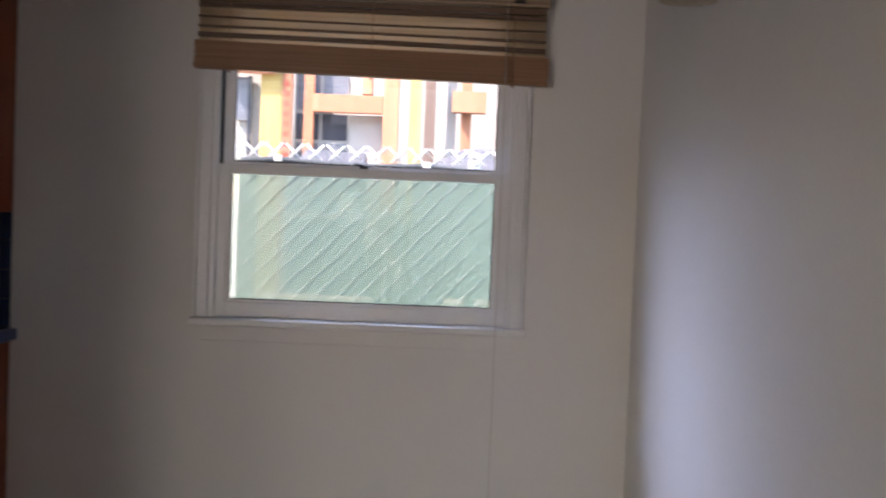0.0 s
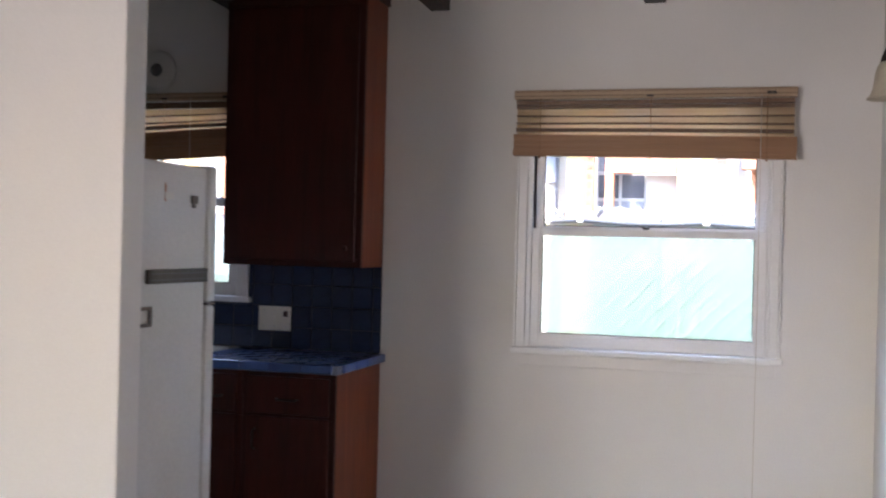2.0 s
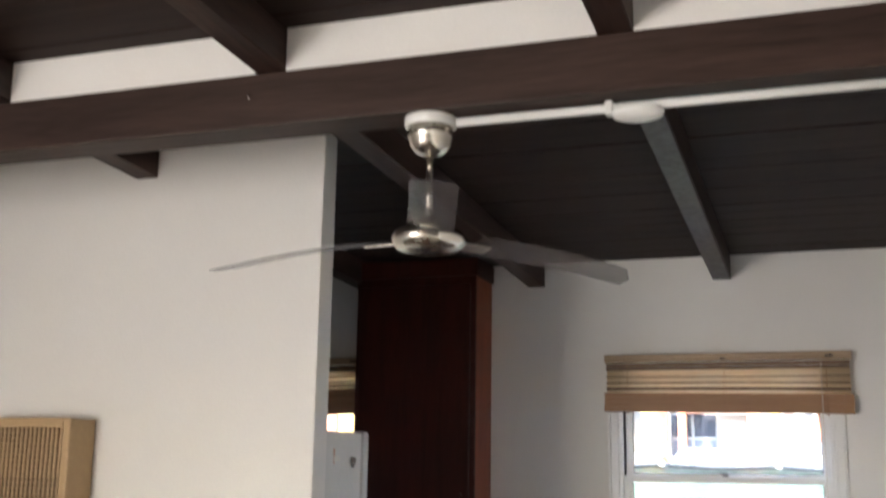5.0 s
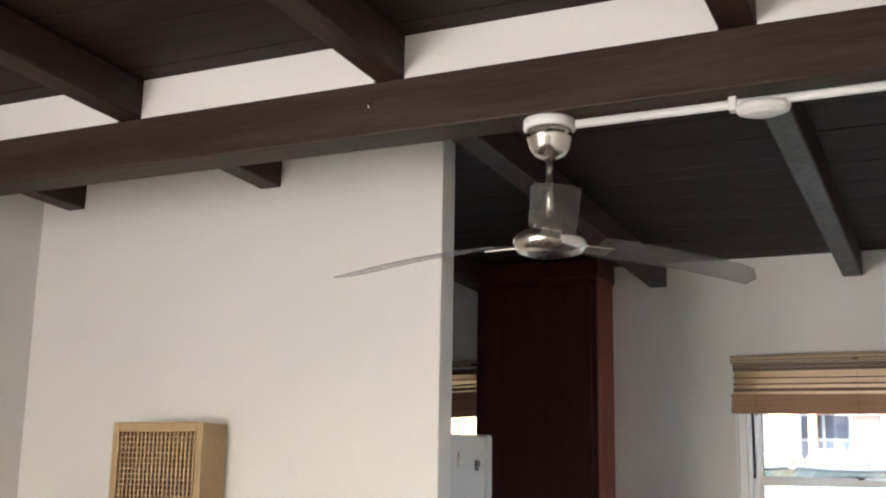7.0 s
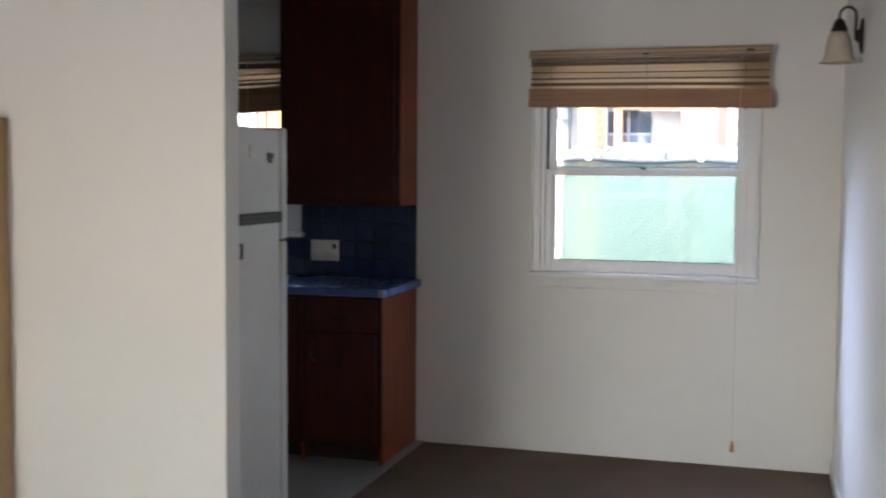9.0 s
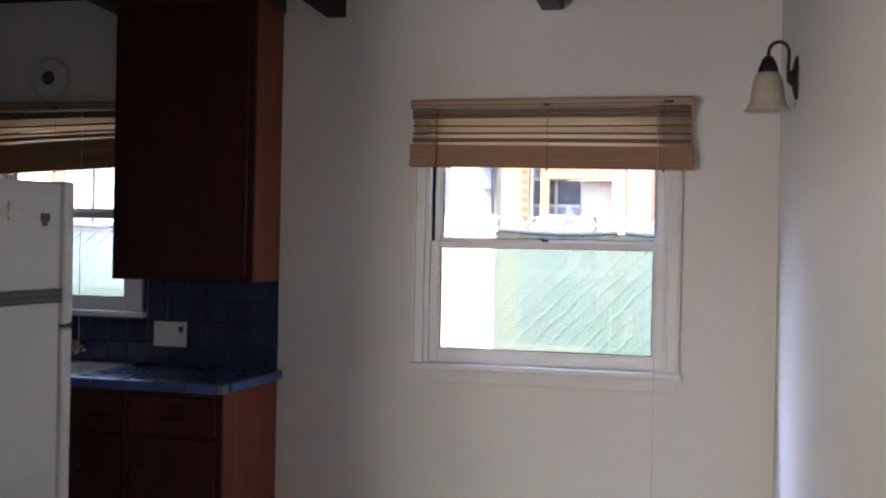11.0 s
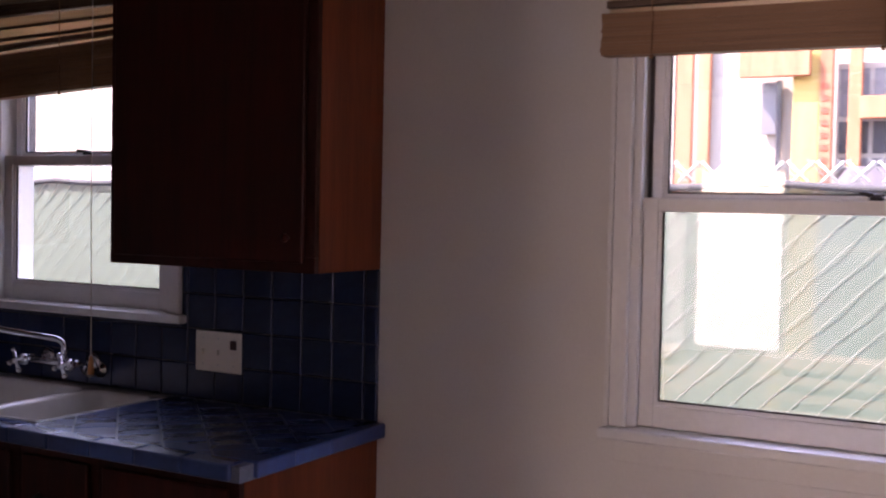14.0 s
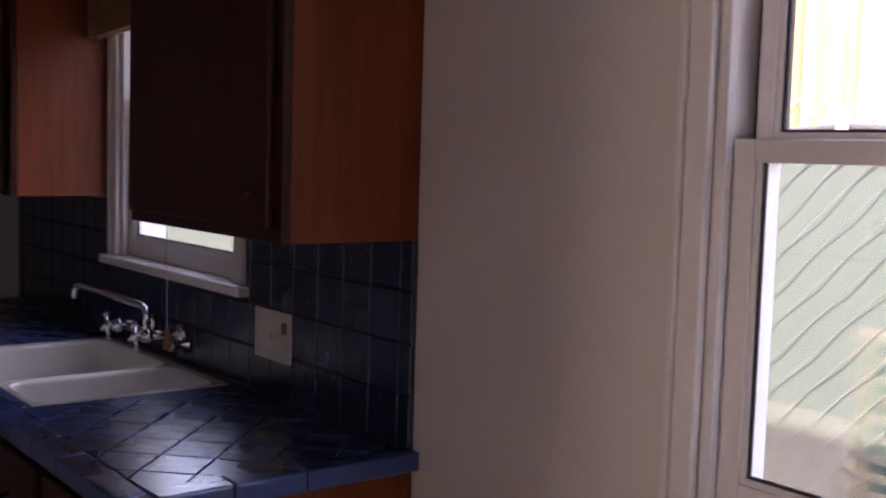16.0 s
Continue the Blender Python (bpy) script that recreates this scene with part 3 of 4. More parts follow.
# ---- kitchen ----
def wall_cabinet(x0, x1, z0, doors, label):
    y0, y1 = -0.317, -0.002
    z1 = ceil_z(0) - 0.008
    c = thing("wall_cabinet", ((x0 + x1) / 2, y1, z0), label, "cabinet", "kitchen cabinets")
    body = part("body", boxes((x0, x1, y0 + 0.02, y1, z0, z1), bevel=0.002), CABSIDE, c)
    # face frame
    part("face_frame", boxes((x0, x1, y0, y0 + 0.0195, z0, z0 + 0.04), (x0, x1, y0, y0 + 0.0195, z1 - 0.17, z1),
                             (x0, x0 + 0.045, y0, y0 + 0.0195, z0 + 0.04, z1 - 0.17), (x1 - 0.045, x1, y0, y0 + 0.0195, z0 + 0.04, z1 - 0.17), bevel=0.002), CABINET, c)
    # thin sheet behind the doors whose dark colour stands for shade
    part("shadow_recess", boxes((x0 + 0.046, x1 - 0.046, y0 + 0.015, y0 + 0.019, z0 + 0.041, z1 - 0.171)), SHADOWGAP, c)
    part("cornice", boxes((x0, x1 + 0.012, y0 - 0.014, y0 - 0.0005, z1 - 0.1, z1), (x1 + 0.0005, x1 + 0.012, y0, y1, z1 - 0.1, z1), bevel=0.003), CABINET, c)
    w = (x1 - x0 - 0.05) / doors
    for i in range(doors):
        a = x0 + 0.025 + i * w + 0.003
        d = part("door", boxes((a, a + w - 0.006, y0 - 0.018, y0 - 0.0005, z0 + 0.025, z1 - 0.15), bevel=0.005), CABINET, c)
        kx = a + w - 0.045 if i % 2 == 0 else a + 0.04
        part("handle", lathe(bmesh.new(), [(0.004, 0), (0.004, 0.012), (0.012, 0.018), (0.010, 0.026), (0.0, 0.028)], (kx, y0 - 0.018, z0 + 0.09), 14,
                             Matrix.Rotation(radians(90), 4, "X")), CABINET, d, "small dark wooden knob")
    return c


wall_cabinet(-0.712, -0.001, 1.38, 1, "tall dark red-brown wooden wall cabinet reaching the ceiling")
wall_cabinet(XK + 0.002, -1.655, 1.39, 2, "dark red-brown wooden wall cabinet beside the kitchen window")


def base_cabinet(x0, x1, label, top=None):
    y0, y1, z1 = -0.60, -0.002, 0.906
    c = thing("base_cabinet", ((x0 + x1) / 2, y1, 0.006), label, "cabinet", "kitchen cabinets")
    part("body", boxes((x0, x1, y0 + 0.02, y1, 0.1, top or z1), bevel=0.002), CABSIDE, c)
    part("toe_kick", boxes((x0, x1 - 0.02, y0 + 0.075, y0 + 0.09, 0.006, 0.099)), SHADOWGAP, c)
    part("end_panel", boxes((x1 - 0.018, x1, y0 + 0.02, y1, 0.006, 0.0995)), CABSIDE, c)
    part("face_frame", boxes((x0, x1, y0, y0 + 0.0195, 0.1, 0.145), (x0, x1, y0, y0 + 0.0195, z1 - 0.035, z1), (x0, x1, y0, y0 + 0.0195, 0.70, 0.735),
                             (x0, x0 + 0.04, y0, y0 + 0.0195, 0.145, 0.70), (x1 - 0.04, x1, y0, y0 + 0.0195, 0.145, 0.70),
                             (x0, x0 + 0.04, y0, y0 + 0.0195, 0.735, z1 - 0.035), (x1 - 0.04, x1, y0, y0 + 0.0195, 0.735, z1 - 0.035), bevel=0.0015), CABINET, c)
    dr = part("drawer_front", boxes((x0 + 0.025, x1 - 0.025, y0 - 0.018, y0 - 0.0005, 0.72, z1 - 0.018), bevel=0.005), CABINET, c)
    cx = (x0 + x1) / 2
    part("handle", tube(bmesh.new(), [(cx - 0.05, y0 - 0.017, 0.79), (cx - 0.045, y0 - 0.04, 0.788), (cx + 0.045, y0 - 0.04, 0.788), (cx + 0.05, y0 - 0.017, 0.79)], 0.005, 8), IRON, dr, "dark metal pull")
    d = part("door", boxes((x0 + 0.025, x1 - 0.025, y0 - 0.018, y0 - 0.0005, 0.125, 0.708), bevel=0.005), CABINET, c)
    part("handle", tube(bmesh.new(), [(x0 + 0.07, y0 - 0.017, 0.56), (x0 + 0.07, y0 - 0.04, 0.565), (x0 + 0.07, y0 - 0.04, 0.645), (x0 + 0.07, y0 - 0.017, 0.65)], 0.005, 8), IRON, d, "dark metal pull")
    return c


base_cabinet(-0.45, -0.001, "dark red-brown wooden base cabinet with drawer at the counter end")
base_cabinet(-0.74, -0.452, "narrow dark red-brown base cabinet with drawer")
base_cabinet(-1.60, -0.742, "dark red-brown wooden base cabinet under the sink", 0.72)
base_cabinet(XK + 0.002, -1.602, "dark red-brown wooden base cabinet beside the sink")

# worktop slab round the sink, with tiles laid on the diagonal
CT = 0.948
SX0, SX1, SY0, SY1 = -1.55, -0.757, -0.530, -0.048
worktop = thing("worktop", (-1.3, -0.3, 0.9), "blue tiled kitchen worktop with pale joints, laid diagonally", "worktop")
slab = part("slab", boxes((XK + 0.001, 0.012, -0.615, SY0, 0.908, CT - 0.0015), (XK + 0.001, 0.012, SY1, -0.002, 0.908, CT - 0.0015),
                          (XK + 0.001, SX0, SY0, SY1, 0.908, CT - 0.0015), (SX1, 0.012, SY0, SY1, 0.908, CT - 0.0015)), COUNTERGROUT, worktop, "pale blue grout bed")


# sink of white enamelled iron, two bowls
def bowl(bm, x0, x1, y0, y1, z, depth):
    rings = []
    for inset, dz, r in ((0, 0, 0.05), (0.006, -0.012, 0.05), (0.016, -depth * 0.8, 0.05), (0.05, -depth, 0.06)):
        a0, a1, b0, b1 = x0 + inset, x1 - inset, y0 + inset, y1 - inset
        ring = []
        for cx, cy, s in ((a1 - r, b1 - r, 0), (a0 + r, b1 - r, 1), (a0 + r, b0 + r, 2), (a1 - r, b0 + r, 3)):
            for i in range(5):
                t = (s + i / 4) * math.pi / 2
                ring.append(bm.verts.new((cx + r * math.cos(t), cy + r * math.sin(t), z + dz)))
        rings.append(ring)
    for a, b in zip(rings, rings[1:]):
        for i in range(len(a)):
            f = bm.faces.new((a[i], a[(i + 1) % len(a)], b[(i + 1) % len(b)], b[i]))
            f.smooth = True
    bm.faces.new(rings[-1])
    return rings[0]


sink = thing("kitchen_sink", ((SX0 + SX1) / 2, -0.25, 0.75), "white enamelled double-bowl kitchen sink let into the worktop", "sink")
mid = -1.05
for x0, x1 in ((SX0 + 0.012, mid - 0.012), (mid + 0.012, SX1 - 0.012)):
    bm = bmesh.new()
    outer = bowl(bm, x0, x1, SY0 + 0.012, SY1 - 0.012, CT + 0.002, 0.17)
    lip0, lip1 = (x0 - 0.012, x1 + 0.012)
    corners = [bm.verts.new(p) for p in ((lip1, SY1, CT + 0.004), (lip0, SY1, CT + 0.004), (lip0, SY0, CT + 0.004), (lip1, SY0, CT + 0.004))]
    for s in range(4):
        grp = outer[s * 5:s * 5 + 5]
        for i in range(4):
            bm.faces.new((corners[s], grp[i + 1], grp[i]))
        bm.faces.new((corners[s], corners[(s + 1) % 4], outer[(s * 5 + 5) % 20], grp[4]))
    part("bowl", bm, ENAMEL, sink)
    part("drain", lathe(bmesh.new(), [(0.04, 0), (0.035, 0.003), (0.012, 0.001), (0.0, 0.0)], ((x0 + x1) / 2, -0.25, CT - 0.165), 18), CHROME, sink, "chrome drain")
part("rim", boxes((SX0 - 0.006, SX1 + 0.006, SY0 - 0.006, SY0, CT - 0.004, CT + 0.005), (SX0 - 0.006, SX1 + 0.006, SY1, SY1 + 0.006, CT - 0.004, CT + 0.005),
                  (SX0 - 0.006, SX0, SY0, SY1, CT - 0.004, CT + 0.005), (SX1, SX1 + 0.006, SY0, SY1, CT - 0.004, CT + 0.005), bevel=0.002), ENAMEL, sink)

# wall-mounted bridge faucet with cross handles
FZ, FYB, FYH = 1.032, -0.10, -0.15
faucet = thing("faucet", (-1.195, -0.01, FZ), "chrome wall-mounted faucet with cross handles and swivel spout", "faucet")
bm = bmesh.new()
tube(bm, [(-1.30, FYB, FZ), (-1.09, FYB, FZ)], 0.012, 12)
part("bridge", bm, CHROME, faucet)
for x in (-1.30, -1.09):
    bm = bmesh.new()
    tube(bm, [(x, -0.014, FZ), (x, FYH + 0.01, FZ)], 0.013, 12)
    lathe(bm, [(0.030, 0.0), (0.026, 0.012), (0.014, 0.016)], (x, -0.0125, FZ), 18, Matrix.Rotation(radians(90), 4, "X"))
    lathe(bm, [(0.018, 0.0), (0.020, 0.010), (0.016, 0.024)], (x, FYB - 0.008, FZ), 18, Matrix.Rotation(radians(90), 4, "X"))
    v = part("valve", bm, CHROME, faucet)
    bm = bmesh.new()
    for a in (20, 110):
        d = Vector((math.cos(radians(a)), 0, math.sin(radians(a)))) * 0.034
        c = Vector((x, FYH, FZ))
        tube(bm, [c - d, c + d], 0.0065, 8)
        for s in (-1, 1):
            bmesh.ops.create_icosphere(bm, subdivisions=2, radius=0.009, matrix=Matrix.Translation(c + d * s))
    bmesh.ops.create_icosphere(bm, subdivisions=2, radius=0.013, matrix=Matrix.Translation((x, FYH - 0.002, FZ)))
    part("cross_handle", bm, CHROME, v)
bm = bmesh.new()
base = Vector((-1.135, FYB, FZ))
run = Vector((-0.315, -0.07, 0.030))
pts = [base, base + Vector((0, 0, 0.052)), base + Vector((-0.008, -0.002, 0.066))] + [base + Vector((0, 0, 0.072)) + run * u for u in (0.08, 0.35, 0.7)]
end = base + Vector((0, 0, 0.072)) + run
pts += [end, end + Vector((-0.022, -0.006, -0.002)), end + Vector((-0.036, -0.010, -0.016)), end + Vector((-0.04, -0.012, -0.042))]
tube(bm, pts, 0.0105, 12)
part("spout", bm, CHROME, faucet)
tagged(part("soap_holder", lathe(lathe(bmesh.new(), [(0.026, 0), (0.026, 0.006), (0.012, 0.010), (0.011, 0.035), (0.020, 0.042), (0.018, 0.055), (0, 0.058)], (-1.06, -0.0125, 1.005), 18,
                                 Matrix.Rotation(radians(90), 4, "X")), [(0.018, 0), (0.018, 0.006), (0, 0.007)], (-1.13, -0.0125, 1.0), 14, Matrix.Rotation(radians(90), 4, "X")), CHROME),
       "chrome knob fitting on the blue tiled splashback", "fitting")


def wall_plate(name, x, y, z, w, h, gangs, turn, label, slots):
    p = thing(name, (x, y, z), label, "switch")
    p.matrix_world = Matrix.Translation((x, y, z)) @ Matrix.Rotation(turn, 4, "Z")
    bpy.context.view_layer.update()
    m = p.matrix_world.copy()
    bm = boxes((-w / 2, w / 2, -0.006, 0, -h / 2, h / 2), bevel=0.003)
    bmesh.ops.transform(bm, matrix=m, verts=bm.verts)
    part("plate", bm, IVORY, p)
    for g in range(gangs):
        gx = -w / 2 + w * (g + 0.5) / gangs
        if slots and g == gangs - 1:
            for dz in (-0.024, 0.024):
                bm = boxes((gx - 0.012, gx + 0.012, -0.0075, -0.0055, dz - 0.014, dz + 0.014), bevel=0.001)
                bmesh.ops.transform(bm, matrix=m, verts=bm.verts)
                part("socket", bm, DARKSLOT if dz > 0 else IVORY, p)
        else:
            bm = boxes((gx - 0.005, gx + 0.005, -0.016, -0.0055, -0.010, 0.006), bevel=0.001)
            bmesh.ops.transform(bm, matrix=m, verts=bm.verts)
            part("toggle", bm, IVORY, p)
        for dz in (-h * 0.32, h * 0.32):
            bm = lathe(bmesh.new(), [(0.003, 0), (0.002, 0.001)], (0, 0, 0), 8)
            bmesh.ops.transform(bm, matrix=m @ Matrix.Translation((gx, -0.006, dz)) @ Matrix.Rotation(radians(90), 4, "X"), verts=bm.verts)
            part("screw", bm, GALV, p)
    return p


wall_plate("switch_plate", -0.567, -0.0125, 1.104, 0.178, 0.124, 3, 0.0, "ivory three-gang switch and outlet plate on blue tiles", True)
wall_plate("light_switch", XR - 0.0005, -3.98, 1.425, 0.072, 0.112, 1, radians(-90), "white single light switch plate on the wall", False)

# exhaust fan high on the kitchen wall
fan = thing("exhaust_fan", (-1.27, -0.002, 2.38), "round dull metal wall exhaust fan above the kitchen blind", "fan")
R = Matrix.Rotation(radians(90), 4, "X")
part("cover", lathe(bmesh.new(), [(0.105, 0), (0.105, 0.012), (0.09, 0.022), (0.04, 0.026), (0.0, 0.026)], (-1.27, -0.002, 2.38), 28, R), PLASTIC, fan)
part("hub", lathe(bmesh.new(), [(0.035, 0.0265), (0.03, 0.036), (0, 0.038)], (-1.27, -0.002, 2.38), 18, R), GASKET, fan)

# ---- refrigerator ----
FX1, FX0 = -0.070, -0.75
fridge = thing("refrigerator", ((FX0 + FX1) / 2, -2.0, 0.006), "old white two-door refrigerator, side marked with magnets", "refrigerator")
part("body", boxes((FX0, FX1, -2.285, -1.701, 0.03, 1.742), bevel=0.006), FRIDGE, fridge)
part("gasket", boxes((FX0 + 0.012, FX1 - 0.012, -1.7005, -1.6875, 0.05, 1.732)), GASKET, fridge, "dark door gasket")
up = part("freezer_door", boxes((FX0, FX1 + 0.004, -1.687, -1.626, 1.274, 1.752), bevel=0.012), FRIDGE, fridge)
lowd = part("fridge_door", boxes((FX0, FX1 + 0.004, -1.687, -1.626, 0.10, 1.265), bevel=0.012), FRIDGE, fridge)
part("handle", tube(bmesh.new(), [(FX0 + 0.05, -1.627, 1.32), (FX0 + 0.05, -1.59, 1.33), (FX0 + 0.05, -1.59, 1.55), (FX0 + 0.05, -1.627, 1.56)], 0.009, 8), CHROME, up)
part("handle", tube(bmesh.new(), [(FX0 + 0.05, -1.627, 0.82), (FX0 + 0.05, -1.59, 0.83), (FX0 + 0.05, -1.59, 1.19), (FX0 + 0.05, -1.627, 1.20)], 0.009, 8), CHROME, lowd)
part("hinge", boxes((FX1 - 0.06, FX1 + 0.008, -1.693, -1.633, 1.2655, 1.2735), bevel=0.002), MAGNET, fridge, "dark metal door hinge")
part("base_grille", boxes((FX0 + 0.01, FX1 - 0.01, -1.678, -1.663, 0.02, 0.09)), GASKET, fridge)
for x in (FX0 + 0.05, FX1 - 0.05):
    for yy in (-2.22, -1.78):
        part("foot", lathe(bmesh.new(), [(0.018, 0.006), (0.018, 0.031)], (x, yy, 0), 10), GASKET, fridge)
strip = tagged(part("magnetic_strip", boxes((FX1 + 0.0005, FX1 + 0.018, -2.09, -1.712, 1.349, 1.395), bevel=0.003), MAGSTRIP),
               "dark magnetic strip fixed to the refrigerator side", "rack")
part("groove", boxes((FX1 + 0.0185, FX1 + 0.0203, -2.085, -1.718, 1.359, 1.364), (FX1 + 0.0185, FX1 + 0.0203, -2.085, -1.718, 1.379, 1.384)), GASKET, strip, "grey steel groove")
bm = boxes((FX1 + 0.0005, FX1 + 0.008, -2.12, -2.055, 1.267, 1.278), (FX1 + 0.0005, FX1 + 0.008, -2.12, -2.055, 1.214, 1.225),
           (FX1 + 0.0005, FX1 + 0.008, -2.068, -2.055, 1.225, 1.267))
tagged(part("hook_magnet", bm, MAGNET), "dark square hook magnet on the refrigerator side", "magnet")
note = tagged(part("paper_magnet", boxes((FX1 + 0.0005, FX1 + 0.004, -1.983, -1.978, 1.615, 1.673), bevel=0.001), STICKER), "faded orange paper magnet on the refrigerator", "magnet")
part("picture_square", boxes((FX1 + 0.0045, FX1 + 0.0055, -1.932, -1.987, 1.622, 1.644)), IVORY, note)
tagged(part("small_magnet", boxes((FX1 + 0.0005, FX1 + 0.009, -1.813, -1.775, 1.614, 1.642), (FX1 + 0.0005, FX1 + 0.007, -1.806, -1.784, 1.600, 1.6135), bevel=0.002), MAGNET), "small dark shield-shaped magnet on the refrigerator", "magnet")

# ---- living room ----
HX0, HX1, HY, HZ0, HZ1 = -1.325, -0.885, -2.556, 0.12, 1.764
heater = thing("wall_heater", ((HX0 + HX1) / 2, PY0, HZ0), "tall tan metal wall heater with a fine wire grille", "heater")
part("side_panel", boxes((HX0, HX0 + 0.012, HY, PY0 - 0.001, HZ0, HZ1), bevel=0.003), HEATERMETAL, heater)
part("side_panel", boxes((HX1 - 0.012, HX1, HY, PY0 - 0.001, HZ0, HZ1), bevel=0.003), HEATERMETAL, heater)
part("top_panel", boxes((HX0 + 0.0125, HX1 - 0.0125, HY, PY0 - 0.001, HZ1 - 0.012, HZ1), bevel=0.003), HEATERMETAL, heater)
part("bottom_panel", boxes((HX0 + 0.0125, HX1 - 0.0125, HY, PY0 - 0.001, HZ0, HZ0 + 0.012), bevel=0.003), HEATERMETAL, heater)
part("back_panel", boxes((HX0 + 0.0125, HX1 - 0.0125, -2.45, -2.44, HZ0 + 0.0125, HZ1 - 0.0125)), HEATERMETAL, heater)
part("front_frame", boxes((HX0 - 0.002, HX0 + 0.03, HY - 0.012, HY - 0.0005, HZ0, HZ1 + 0.002), (HX1 - 0.03, HX1 + 0.002, HY - 0.012, HY - 0.0005, HZ0, HZ1 + 0.002),
                          (HX0 + 0.03, HX1 - 0.03, HY - 0.012, HY - 0.0005, HZ1 - 0.035, HZ1 + 0.002), (HX0 + 0.03, HX1 - 0.03, HY - 0.012, HY - 0.0005, HZ0, HZ0 + 0.05), bevel=0.004),
     HEATERMETAL, heater)
part("inner_box", boxes((HX0 + 0.014, HX1 - 0.014, -2.4395, -2.435, HZ0 + 0.014, HZ1 - 0.014)), HEATERDARK, heater, "dark burner box")
part("inner_shield", boxes((HX0 + 0.02, HX1 - 0.02, -2.50, -2.495, HZ0 + 0.02, HZ1 - 0.22), bevel=0.001), SHIELD, heater, "brown heat shield")
bars = 19
gx0, gx1 = HX0 + 0.031, HX1 - 0.031
for i in range(bars):
    x = gx0 + (gx1 - gx0) * (i + 0.5) / bars
    part("grille_bar", boxes((x - 0.0032, x + 0.0032, HY - 0.004, HY + 0.008, HZ0 + 0.051, HZ1 - 0.036)), GRILLE, heater)
wire_me = mesh_from(boxes((gx0, gx1, HY - 0.006, HY - 0.002, 0, 0.004)), "cross_wire")
wire_me.materials.append(GRILLE)
z = HZ0 + 0.07
while z < HZ1 - 0.05:
    ob = new("cross_wire", wire_me)
    ob.parent = heater
    ob.matrix_parent_inverse = heater.matrix_world.inverted()
    ob.location = (0, 0, z)
    z += 0.0205

# ceiling fan under the beam
FC = Vector((0.757, -3.205, 0))
cf = thing("ceiling_fan", (FC.x, FC.y, BZ0), "brushed nickel ceiling fan with three clear acrylic blades, at rest", "ceiling fan")
part("mounting_ring", lathe(bmesh.new(), [(0.073, 0), (0.075, -0.004), (0.075, -0.026), (0.070, -0.030)], (FC.x, FC.y, BZ0 - 0.0005), 32), PLASTIC, cf, "white plastic mounting ring")
part("canopy", lathe(bmesh.new(), [(0.064, -0.031), (0.065, -0.060), (0.060, -0.066), (0.058, -0.084), (0.042, -0.104), (0.024, -0.112), (0.018, -0.116)], (FC.x, FC.y, BZ0), 32), NICKEL, cf)
part("down_rod", tube(bmesh.new(), [(FC.x, FC.y, BZ0 - 0.11), (FC.x, FC.y, 2.26)], 0.0105, 14), NICKEL, cf)
part("motor_housing", lathe(bmesh.new(), [(0.018, 2.288), (0.042, 2.284), (0.048, 2.278), (0.046, 2.270), (0.050, 2.266), (0.053, 2.256), (0.060, 2.252), (0.086, 2.246), (0.099, 2.236), (0.104, 2.223), (0.101, 2.208), (0.088, 2.193), (0.058, 2.184), (0.0, 2.182)],
                            (FC.x, FC.y, 0), 40), NICKEL, cf)
for a in (291, 171, 51):
    m = Matrix.Translation((FC.x, FC.y, 2.219)) @ Matrix.Rotation(radians(a), 4, "Z") @ Matrix.Rotation(radians(-11), 4, "X")
    bm = boxes((0.098, 0.20, -0.026, 0.026, -0.006, 0.0), bevel=0.002)
    for x in (0.135, 0.175):
        lathe(bm, [(0.006, 0.0005), (0.004, 0.004), (0, 0.005)], (x, 0, 0), 10)
    bmesh.ops.transform(bm, matrix=m, verts=bm.verts)
    part("blade_bracket", bm, NICKEL, cf)
    bm = bmesh.new()
    rows = []
    for i in range(13):
        u = i / 12
        x = 0.15 + 0.59 * u
        w0 = w1 = 0.064 - 0.009 * u
        if u > 0.9:
            w0 = w1 - (u - 0.9) * 0.6
        droop = 0.010 * math.sin(u * math.pi) - 0.036 * u
        rows.append([bm.verts.new((x, yy, droop + 0.004 + zz)) for yy, zz in ((-w0, 0), (w1, 0), (w1, 0.005), (-w0, 0.005))])
    for p, q in zip(rows, rows[1:]):
        for k in range(4):
            bm.faces.new((p[k], p[(k + 1) % 4], q[(k + 1) % 4], q[k]))
    bm.faces.new(rows[0]), bm.faces.new(rows[-1])
    bmesh.ops.transform(bm, matrix=m, verts=bm.verts)
    part("blade", bm, BLADE, cf)

# surface conduit and detector along the beam
tagged(part("conduit", tube(bmesh.new(), [(FC.x + 0.08, -3.205, BZ0 - 0.020), (XR - 0.001, -3.205, BZ0 - 0.020)], 0.0125, 12), PLASTIC), "white surface wiring conduit under the beam", "conduit")
det = thing("junction_box", (1.345, -3.205, BZ0 - 0.03), "white oval junction box on the conduit", "junction box")
bm = bmesh.new()
lathe(bm, [(0.0, 0), (0.055, -0.002), (0.062, -0.010), (0.058, -0.024), (0.03, -0.034), (0.0, -0.036)], (0, 0, 0), 28)
bmesh.ops.transform(bm, matrix=Matrix.Translation((1.35, -3.205, BZ0 - 0.026)) @ Matrix.Diagonal((1.15, 0.9, 1, 1)), verts=bm.verts)
part("cover", bm, PLASTIC, det)
part("collar", boxes((1.262, 1.284, -3.222, -3.188, BZ0 - 0.04, BZ0 - 0.001), bevel=0.004), PLASTIC, det)

